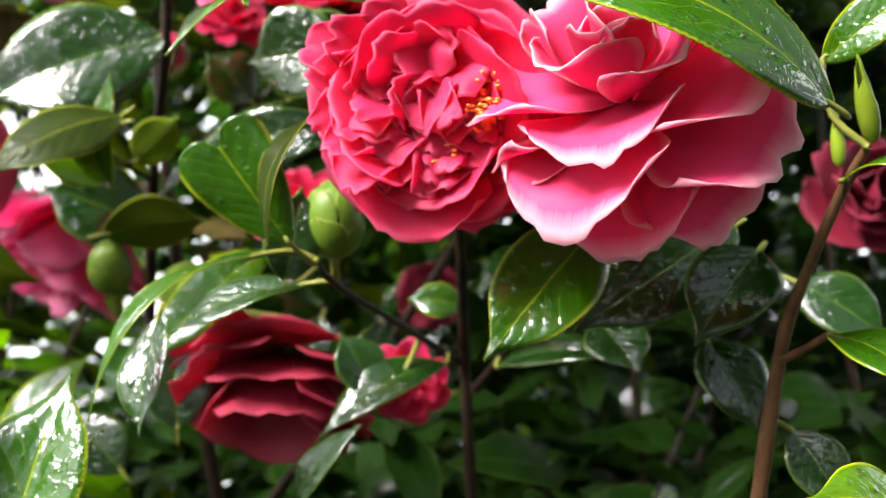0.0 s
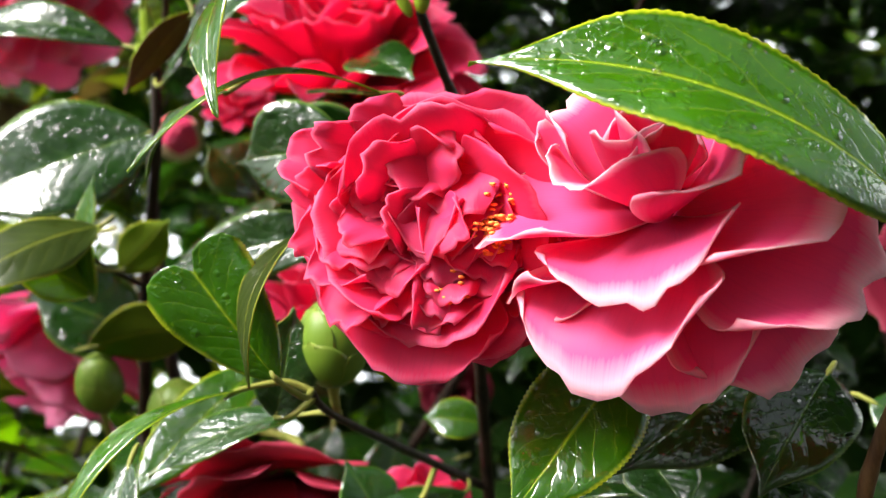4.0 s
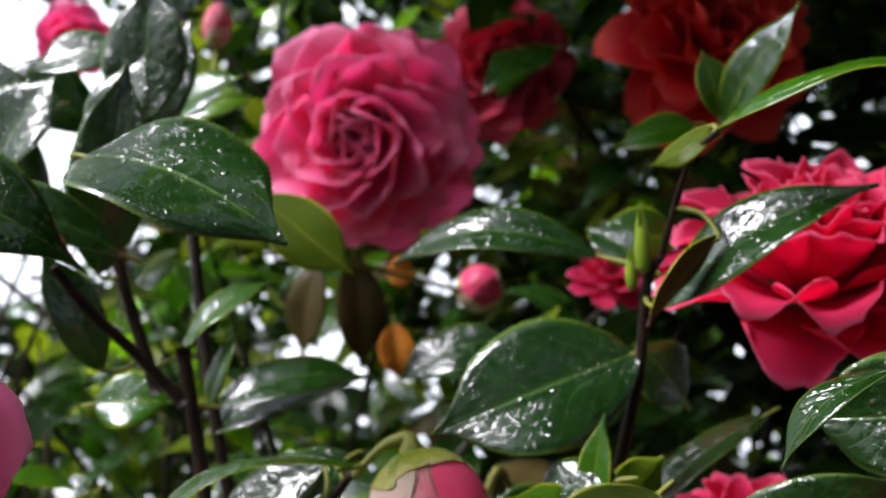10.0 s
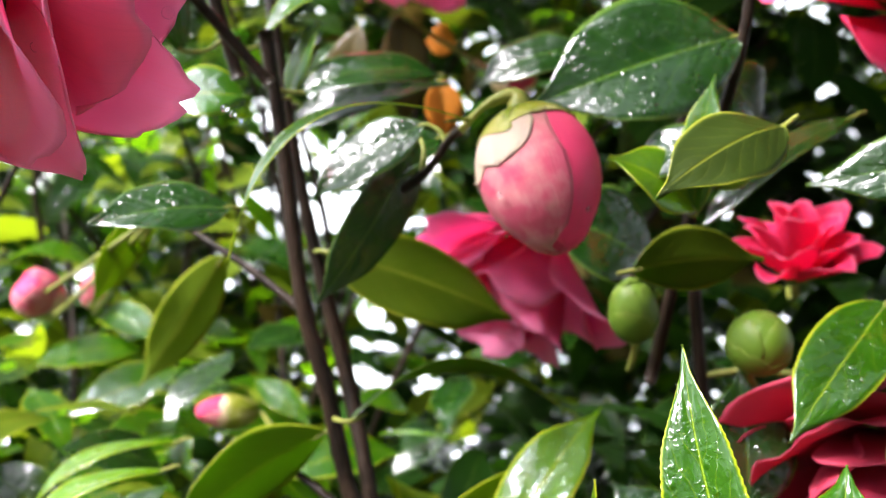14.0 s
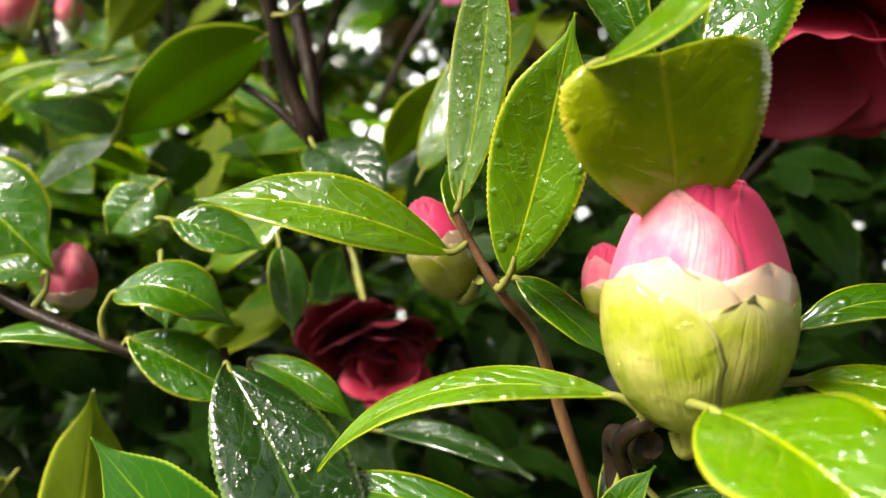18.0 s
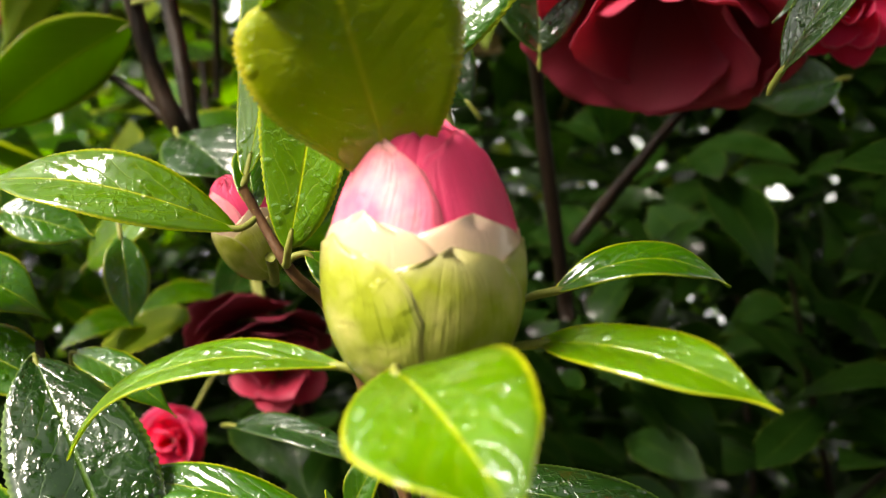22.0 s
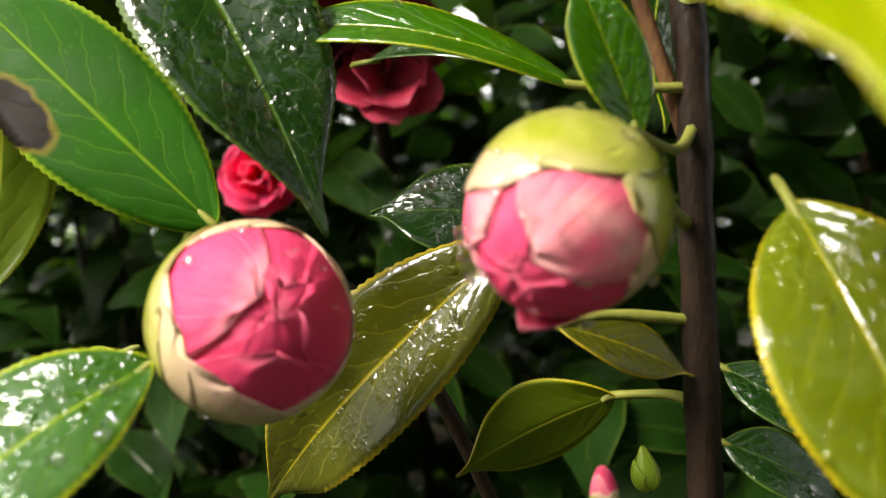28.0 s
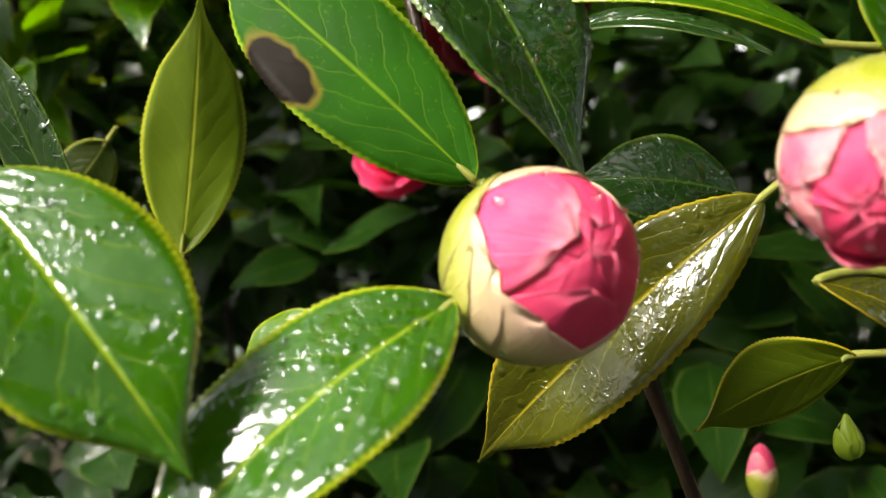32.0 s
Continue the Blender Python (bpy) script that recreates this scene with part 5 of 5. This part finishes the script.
leaf(left_branch, (-0.3234, 0.3869, 1.4379), (-0.3958, 0.3441, 1.4498), (0.09, -0.68, 0.72), 0.0343, DARK, bend=0.14, drops=10)
leaf(left_branch, (-0.3545, 0.4174, 1.4845), (-0.3333, 0.4150, 1.5303), (-0.17, -0.98, 0.09), 0.0323, DARK, bend=0.06)
leaf(left_branch, (-0.4172, 0.4288, 1.4811), (-0.3833, 0.4279, 1.5307), (-0.07, -0.98, 0.20), 0.0417, DARK, bend=0.06)
leaf(left_branch, (-0.4402, 0.5079, 1.4721), (-0.4918, 0.4899, 1.5579), (0.33, -0.90, 0.29), 0.0466, DARK, bend=0.06)
leaf(left_branch, (-0.3714, 0.4477, 1.3806), (-0.3353, 0.4531, 1.3810), (0.13, -0.91, 0.40), 0.0287, GREEN, bend=0.08)
leaf(young_shoot_tall, (-0.1471, 0.2657, 1.2151), (-0.1677, 0.2871, 1.2918), (-0.62, -0.72, 0.30), 0.0220, GREEN, bend=0.09, fold=0.5, twist=0.6, drops=10)
leaf(young_shoot_tall, (-0.1411, 0.2631, 1.2083), (-0.1292, 0.2892, 1.2646), (-0.10, -0.88, 0.46), 0.0377, GREEN, bend=0.05, drops=24)
leaf(young_shoot, (-0.1922, 0.2951, 1.1857), (-0.1869, 0.3053, 1.2545), (-0.38, -0.84, 0.39), 0.0184, BRIGHT, bend=-0.05, fold=0.4, drops=12)
leaf(young_shoot, (-0.1780, 0.2818, 1.1698), (-0.1649, 0.2716, 1.2297), (-0.13, -0.87, 0.47), 0.0255, BRIGHT, bend=-0.04, fold=0.35, drops=18)
leaf(young_shoot, (-0.1937, 0.2912, 1.1732), (-0.2614, 0.2915, 1.1840), (-0.14, -0.69, 0.71), 0.0200, BRIGHT, bend=0.12, drops=18)
leaf(young_shoot, (-0.1770, 0.2919, 1.1673), (-0.1530, 0.2879, 1.1489), (0.38, -0.58, 0.72), 0.0124, GREEN, bend=0.05)
leaf(young_shoot, (-0.1901, 0.2943, 1.1774), (-0.1977, 0.3077, 1.1940), (0.42, -0.80, 0.43), 0.0087, GREEN, bend=0.04)
bud("opening cream and pink camellia bud with browned scales", (-0.1949, 0.3163, 1.1572), (-0.36, -0.14, 0.92), 0.0295, 0.0090, "half", seed=14, stalk=(-0.1868, 0.2943, 1.1660))
bud("small pink camellia bud tip", (-0.1507, 0.3216, 1.1504), (-0.22, -0.12, 0.97), 0.0233, 0.0078, "half", seed=15, stalk=(-0.1547, 0.3175, 1.1432))
bud("large half-open camellia bud, pink above pale green scales", (-0.1392, 0.2380, 1.1502), (0.00, 0.08, 1.00), 0.0496, 0.0171, "half", seed=2, beads=8, stalk=(-0.1425, 0.2384, 1.1495))
leaf(bud_branch, (-0.1430, 0.2433, 1.1819), (-0.1498, 0.2257, 1.2193), (-0.16, 0.99, -0.03), 0.0375, GREEN, YELLOW, bend=-0.05, fold=-0.12, heart=0.03)
leaf(young_shoot_tall, (-0.1608, 0.2244, 1.2162), (-0.1338, 0.1927, 1.2377), (-0.25, -0.56, 0.79), 0.0151, BRIGHT, bend=-0.06)
leaf(bud_branch, (-0.1393, 0.2142, 1.1619), (-0.1168, 0.1777, 1.1544), (-0.02, -0.64, 0.77), 0.0260, BRIGHT, bend=0.1, fold=0.2, drops=16)
leaf(bud_branch, (-0.1538, 0.2375, 1.1558), (-0.2158, 0.2500, 1.1304), (-0.04, -0.38, 0.93), 0.0117, BRIGHT, bend=0.17, drops=12)
leaf(bud_branch, (-0.1171, 0.2595, 1.1657), (-0.0837, 0.2679, 1.1654), (0.08, -0.49, 0.87), 0.0113, GREEN, bend=0.22)
leaf(bud_branch, (-0.1189, 0.2418, 1.1598), (-0.0829, 0.2204, 1.1557), (0.08, -0.52, 0.85), 0.0138, BRIGHT, bend=0.1, drops=6)
leaf(bud_branch, (-0.1685, 0.2905, 1.0960), (-0.2418, 0.3015, 1.1023), (0.10, -0.50, 0.86), 0.0148, GREEN, bend=0.12, drops=8)
leaf(bud_branch, (-0.1454, 0.2398, 1.1207), (-0.1440, 0.1724, 1.1037), (-0.14, -0.38, 0.92), 0.0445, YELLOW, bend=0.06, fold=0.1, curl=0.08, drops=10, drip=0.67, teeth=0.05)
leaf(bud_branch, (-0.1556, 0.2443, 1.1230), (-0.1455, 0.2387, 1.1420), (-0.19, -0.76, 0.62), 0.0082, GREEN, bend=0.06)
leaf(bud_branch, (-0.1391, 0.2837, 1.1146), (-0.0812, 0.2805, 1.1025), (0.19, -0.48, 0.86), 0.0194, DARK, bend=0.1, drops=6)
leaf(bud_branch, (-0.1356, 0.2580, 1.0812), (-0.1166, 0.2228, 1.0418), (-0.10, -0.78, 0.61), 0.0290, OLIVE, bend=0.06, drops=26)
leaf(bud_branch, (-0.1572, 0.2720, 1.0896), (-0.1688, 0.2748, 1.1163), (0.17, -0.88, 0.44), 0.0126, GREEN, bend=0.04)
leaf(bud_branch, (-0.2329, 0.2740, 1.0717), (-0.2927, 0.2907, 1.1174), (0.47, -0.88, 0.12), 0.0294, SPOTTED, bend=0.05, fold=0.05, drops=4, label="green leaf with a dark rotten spot")
leaf(bud_branch, (-0.2597, 0.3070, 1.1357), (-0.2120, 0.2754, 1.0702), (0.28, -0.62, 0.74), 0.0358, DARK, UNDER_BROWN, bend=0.1, drops=6)
leaf(bud_branch, (-0.2299, 0.2414, 1.0577), (-0.2658, 0.2024, 1.0269), (-0.14, -0.59, 0.80), 0.0330, GREEN, bend=0.08, drops=70)
leaf(bud_branch, (-0.1789, 0.2898, 1.0672), (-0.2370, 0.2970, 1.0010), (0.30, -0.62, 0.72), 0.0310, BRONZE, bend=0.1, fold=0.5, drops=16)
leaf(bud_branch, (-0.1597, 0.2889, 1.0364), (-0.1897, 0.2794, 1.0217), (-0.18, 0.98, 0.12), 0.0186, BRONZE, UNDER, bend=0.08)
leaf(bud_branch, (-0.1701, 0.2761, 1.0547), (-0.1458, 0.2830, 1.0436), (0.12, -0.61, 0.78), 0.0116, BRONZE, bend=0.06)
leaf(bud_branch, (-0.1784, 0.3437, 1.0575), (-0.2214, 0.3394, 1.0600), (0.17, -0.69, 0.70), 0.0274, DARK, bend=0.1, drops=8)
leaf(bud_branch, (-0.1340, 0.3331, 1.0259), (-0.1105, 0.3235, 1.0128), (0.22, -0.59, 0.78), 0.0161, DARK, bend=0.08)
leaf(bud_branch, (-0.1313, 0.3476, 0.9997), (-0.1006, 0.3492, 0.9837), (0.22, -0.59, 0.78), 0.0194, DARK, bend=0.08)
bud("pink camellia bud opening beneath a wet green scale", (-0.1627, 0.2619, 1.0845), (-0.30, -0.93, -0.21), 0.0326, 0.0149, "mouth", seed=5, beads=70, stalk=(-0.1466, 0.2917, 1.0694))
bud("round deep pink camellia bud with pale green scales", (-0.2268, 0.2639, 1.0555), (0.57, -0.74, 0.37), 0.0344, 0.0165, "open", seed=7, beads=18, stalk=(-0.2268, 0.3028, 1.0569))
leaf(near_branch, (-0.3040, 0.2258, 1.0789), (-0.2577, 0.2062, 1.0421), (0.46, -0.62, 0.63), 0.0353, GREEN, bend=0.06, drops=20)
leaf(near_branch, (-0.3221, 0.2845, 1.0437), (-0.3447, 0.2833, 1.1010), (-0.32, -0.81, 0.50), 0.0191, DARK, bend=0.04)
leaf(near_branch, (-0.3313, 0.3357, 1.0370), (-0.3283, 0.3530, 1.1095), (-0.33, 0.93, -0.14), 0.0308, GREEN, UNDER, bend=0.06)
leaf(low_branch, (-0.2994, 0.3172, 1.1524), (-0.2618, 0.3196, 1.1431), (-0.16, -0.50, 0.85), 0.0226, GREEN, bend=0.24)
leaf(low_branch, (-0.2941, 0.3162, 1.1389), (-0.2569, 0.3173, 1.1208), (-0.03, -0.62, 0.79), 0.0209, GREEN, bend=0.06)
leaf(low_branch, (-0.3006, 0.3166, 1.1348), (-0.3536, 0.3140, 1.1291), (0.02, -0.30, 0.95), 0.0120, GREEN, bend=0.14)
leaf(low_branch, (-0.2914, 0.3414, 1.1717), (-0.2615, 0.3448, 1.1628), (0.09, -0.71, 0.70), 0.0180, GREEN, bend=0.06, drops=6)
leaf(low_branch, (-0.2638, 0.3647, 1.1615), (-0.2550, 0.3519, 1.1332), (0.60, -0.68, 0.42), 0.0152, GREEN, bend=0.05)
leaf(low_branch, (-0.2597, 0.3255, 1.1320), (-0.2227, 0.3139, 1.1179), (-0.29, -0.36, 0.89), 0.0125, GREEN, UNDER, bend=0.12)
leaf(low_branch, (-0.3252, 0.3240, 1.1560), (-0.3475, 0.3203, 1.1537), (0.06, -0.54, 0.84), 0.0139, GREEN, bend=0.12)
leaf(low_branch, (-0.3170, 0.3791, 1.1775), (-0.3324, 0.3745, 1.1608), (0.13, -0.89, 0.44), 0.0225, GREEN, bend=0.05)
leaf(low_branch, (-0.3523, 0.4108, 1.2247), (-0.4060, 0.3880, 1.1917), (-0.28, -0.33, 0.90), 0.0176, BRIGHT, bend=0.16)
leaf(low_branch, (-0.3727, 0.3414, 1.1871), (-0.3289, 0.3335, 1.1555), (0.31, -0.80, 0.52), 0.0366, GREEN, bend=0.06)
leaf(low_branch, (-0.2993, 0.3483, 1.1560), (-0.2923, 0.3366, 1.1369), (0.12, -0.84, 0.52), 0.0165, GREEN, bend=0.05)
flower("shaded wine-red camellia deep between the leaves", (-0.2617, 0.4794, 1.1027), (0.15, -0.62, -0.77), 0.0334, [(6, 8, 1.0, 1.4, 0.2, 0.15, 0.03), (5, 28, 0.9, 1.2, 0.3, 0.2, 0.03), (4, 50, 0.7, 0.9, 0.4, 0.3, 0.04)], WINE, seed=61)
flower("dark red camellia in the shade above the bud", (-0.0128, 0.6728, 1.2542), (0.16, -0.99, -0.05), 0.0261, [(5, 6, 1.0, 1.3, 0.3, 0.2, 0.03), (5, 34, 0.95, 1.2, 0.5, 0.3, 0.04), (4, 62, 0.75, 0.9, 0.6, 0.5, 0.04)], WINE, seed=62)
flower("rose camellia petals behind the dark leaf", (-0.2496, 0.4738, 1.0833), (0.26, -0.80, 0.54), 0.0190, [(5, 12, 1.1, 1.3, 0.1, 0.2, 0.04), (3, 40, 1.0, 1.2, 0.3, 0.3, 0.05)], ROSE_SHADED, seed=63)
flower("small pink camellia behind the leaves", (-0.3130, 0.4928, 1.0414), (0.17, -0.92, 0.35), 0.0183, [(5, 6, 1.0, 1.3, 0.3, 0.2, 0.03), (5, 34, 0.95, 1.2, 0.5, 0.3, 0.04), (4, 62, 0.75, 0.9, 0.6, 0.5, 0.04)], ROSE, seed=64)
leaf(left_branch, (-0.3797, 0.5332, 1.5396), (-0.3326, 0.5392, 1.5491), (0.14, -0.91, 0.38), 0.0242, BRIGHT, bend=0.08)
leaf(left_branch, (-0.2767, 0.7228, 1.4688), (-0.2996, 0.7191, 1.4689), (0.16, -0.99, 0.07), 0.0253, ORANGE, bend=0.08)
leaf(left_branch, (-0.3054, 0.6563, 1.4732), (-0.3034, 0.6673, 1.3969), (0.45, -0.89, 0.08), 0.0347, BROWN, BROWN, bend=0.06)
leaf(left_branch, (-0.3423, 0.6912, 1.4747), (-0.3560, 0.6987, 1.4057), (-0.16, -0.98, 0.08), 0.0328, BROWN, BROWN, bend=0.06)
leaf(left_branch, (-0.2764, 0.6470, 1.4261), (-0.2736, 0.6526, 1.3892), (0.16, -0.99, -0.03), 0.0261, ORANGE, BROWN, bend=0.1, fold=0.5)
leaf(left_branch, (-0.3060, 0.4343, 1.3793), (-0.2497, 0.4621, 1.3901), (0.01, -0.73, 0.68), 0.0273, DARK, bend=0.14, drops=8)
leaf(left_branch, (-0.3236, 0.4384, 1.4037), (-0.2878, 0.4600, 1.4354), (-0.35, -0.72, 0.60), 0.0216, GREEN, UNDER, bend=0.14)
leaf(left_branch, (-0.3143, 0.4433, 1.3790), (-0.3001, 0.4410, 1.4110), (-0.47, -0.83, 0.30), 0.0149, GREEN, bend=0.06)
leaf(middle_branch, (-0.1893, 0.4795, 1.4068), (-0.2361, 0.4746, 1.3888), (0.12, -0.76, 0.63), 0.0287, DARK, bend=0.12, drops=8)
leaf(middle_branch, (-0.1216, 0.4657, 1.4353), (-0.1495, 0.4789, 1.4558), (0.14, -0.91, 0.38), 0.0204, DARK, bend=0.08)
leaf(upper_branch, (-0.0853, 0.4827, 1.5010), (-0.0527, 0.4607, 1.5484), (-0.47, -0.86, 0.19), 0.0229, GREEN, bend=0.08)
leaf(upper_branch, (-0.0865, 0.4819, 1.5048), (-0.0935, 0.4765, 1.5359), (0.36, -0.93, 0.08), 0.0183, GREEN, bend=0.05)
leaf(upper_branch, (-0.0883, 0.5607, 1.5241), (-0.1315, 0.5558, 1.5103), (0.13, -0.85, 0.51), 0.0233, GREEN, bend=0.1)
leaf(middle_branch, (-0.1413, 0.3838, 1.3539), (-0.1727, 0.4029, 1.3430), (0.06, -0.83, 0.56), 0.0239, DARK, bend=0.08)
flower("pink camellia half hidden in the bright upper leaves", (-0.5611, 0.7212, 1.6714), (0.15, -0.93, -0.34), 0.0326, [(7, 0, 1.0, 0.9, -0.2, 0.3, 0.05), (6, 30, 0.9, 0.8, 0.2, 0.5, 0.06), (4, 58, 0.7, 0.65, 0.4, 0.8, 0.08)], PINK, seed=71)
bud("small pink camellia bud against the sky", (-0.3853, 0.6062, 1.6076), (0.15, -0.22, 0.96), 0.0298, 0.0104, "pink", seed=16)
flower("rose camellia behind the upright twig", (-0.1380, 0.6141, 1.4464), (0.3, -0.7, 0.60), 0.0240, [(8, 0, 1.0, 0.7, 0.1, 0.3, 0.05), (8, 26, 0.9, 0.65, 0.2, 0.5, 0.06), (6, 52, 0.7, 0.5, 0.3, 0.8, 0.08)], ROSE, seed=72)
bud("pink camellia bud far in the leaves", (-0.5970, 0.7362, 1.2600), (-0.07, -0.50, 0.86), 0.0413, 0.0183, "pink", seed=17)
bud("small pink camellia bud far in the leaves", (-0.5703, 0.7558, 1.2637), (0.13, -0.33, 0.94), 0.0313, 0.0116, "pink", seed=18)
bud("pale pink camellia bud on a low twig", (-0.3321, 0.3452, 1.1385), (0.19, -0.08, 0.98), 0.0242, 0.0097, "pink", seed=19)
bud("pink camellia bud deep among bright leaves", (-0.5206, 0.5907, 1.2806), (0.45, -0.87, 0.18), 0.0273, 0.0130, "pink", seed=20)
bud("pale pink camellia bud low among bright leaves", (-0.3570, 0.5366, 1.2264), (-0.90, -0.44, 0.08), 0.0328, 0.0089, "half", seed=22)
leaf_bud(bud_branch, (-0.1508, 0.3225, 0.9980), (-0.19, 0.22, 0.96), 0.0095, 0.0036)
bud("small green bud with a pink tip low in the leaves", (-0.1603, 0.3955, 0.9449), (-0.10, 0.01, 1.00), 0.0205, 0.0048, "half", seed=25, stalk=(-0.1573, 0.4029, 0.9386))
leaf(bud_branch, (-0.2849, 0.3207, 1.0260), (-0.3076, 0.3220, 1.0111), (0.15, -0.61, 0.78), 0.0137, BRIGHT, bend=0.06)
leaf(bud_branch, (-0.1516, 0.3115, 1.1156), (-0.1519, 0.2984, 1.0863), (0.65, -0.70, 0.31), 0.0110, GREEN, bend=0.04)
leaf(bud_branch, (-0.2285, 0.3667, 1.0967), (-0.1730, 0.3447, 1.0920), (0.11, -0.50, 0.86), 0.0117, DARK, bend=0.12)
leaf(near_branch, (-0.3760, 0.3723, 1.0641), (-0.3914, 0.3631, 1.0427), (-0.23, 0.97, -0.04), 0.0205, GREEN, UNDER_BROWN, bend=0.05)
leaf(left_branch, (-0.3839, 0.3302, 1.4518), (-0.3096, 0.3354, 1.4249), (-0.08, -0.82, 0.56), 0.0379, DARK, bend=0.26, drops=14)
leaf(left_branch, (-0.3865, 0.4333, 1.5157), (-0.4250, 0.4313, 1.4860), (0.04, -0.92, 0.38), 0.0391, DARK, bend=0.06, drops=6)
leaf(left_branch, (-0.3540, 0.4446, 1.5438), (-0.4057, 0.4377, 1.5351), (0.14, -0.86, 0.48), 0.0294, DARK, bend=0.1, drops=6)
leaf(hidden_branch, (-0.0107, 0.5071, 1.2386), (-0.0844, 0.4918, 1.2182), (0.14, -0.88, 0.45), 0.0311, DARK, bend=0.05)
leaf(hidden_branch, (-0.0408, 0.4996, 1.2543), (-0.0556, 0.4893, 1.2053), (0.35, -0.90, 0.25), 0.0307, DARK, bend=0.05)
leaf(hidden_branch, (-0.0741, 0.5050, 1.2580), (-0.0880, 0.4914, 1.2194), (0.05, -0.97, 0.26), 0.0265, DARK, bend=0.05)
leaf(hidden_branch, (-0.0052, 0.5038, 1.2127), (-0.0450, 0.4958, 1.2031), (0.15, -0.92, 0.35), 0.0263, DARK, bend=0.05)

leaf(left_branch, (-0.4200, 0.4471, 1.4954), (-0.4250, 0.4399, 1.5482), (0.10, -0.93, 0.30), 0.0400, DARK, bend=0.06)
leaf(left_branch, (-0.3576, 0.4653, 1.5056), (-0.3351, 0.4613, 1.5669), (0.20, -0.90, 0.35), 0.0330, DARK, bend=0.08)
leaf(left_branch, (-0.3551, 0.4840, 1.5227), (-0.3146, 0.4778, 1.5400), (-0.10, -0.85, 0.50), 0.0300, GREEN, bend=0.1)
leaf(left_branch, (-0.4673, 0.4586, 1.5100), (-0.4641, 0.4523, 1.5667), (0.10, -0.90, 0.40), 0.0320, DARK, bend=0.08)
leaf(left_branch, (-0.3499, 0.4105, 1.4354), (-0.3287, 0.3916, 1.5193), (0.45, -0.85, 0.25), 0.0330, DARK, bend=0.12)
leaf(left_branch, (-0.3467, 0.4412, 1.5099), (-0.3410, 0.4333, 1.5718), (0.10, -0.95, 0.30), 0.0420, DARK, bend=0.06)
leaf(left_branch, (-0.3883, 0.4744, 1.5174), (-0.4446, 0.4518, 1.5414), (0.05, -0.85, 0.52), 0.0440, DARK, bend=0.1)

# ---------------------------------------------------------------- beads of water on leaves and petals
DROPS += [(Vector((-0.2880 + 0.0022 * k, 0.3020, 1.3510 - 0.0016 * k)), Vector((0.3, -0.8, -0.4)), 0.0013 - 0.0002 * k) for k in range(3)]
dv, df = [], []
for at, n, r in DROPS:
    bv, bf = ball((0, 0, 0), r, (1, 1, 0.62), 10, 7)
    m = axis_frame(n)
    m.translation = at + n * r * 0.2
    k = len(dv)
    dv += [m @ v for v in bv]
    df += [tuple(x + k for x in f) for f in bf]
tagged(new("water_drops", mesh_of("water_drops", dv, df, [WATER])), "clear beads of rain water on leaves and petals", "water drops", kind="stuff")
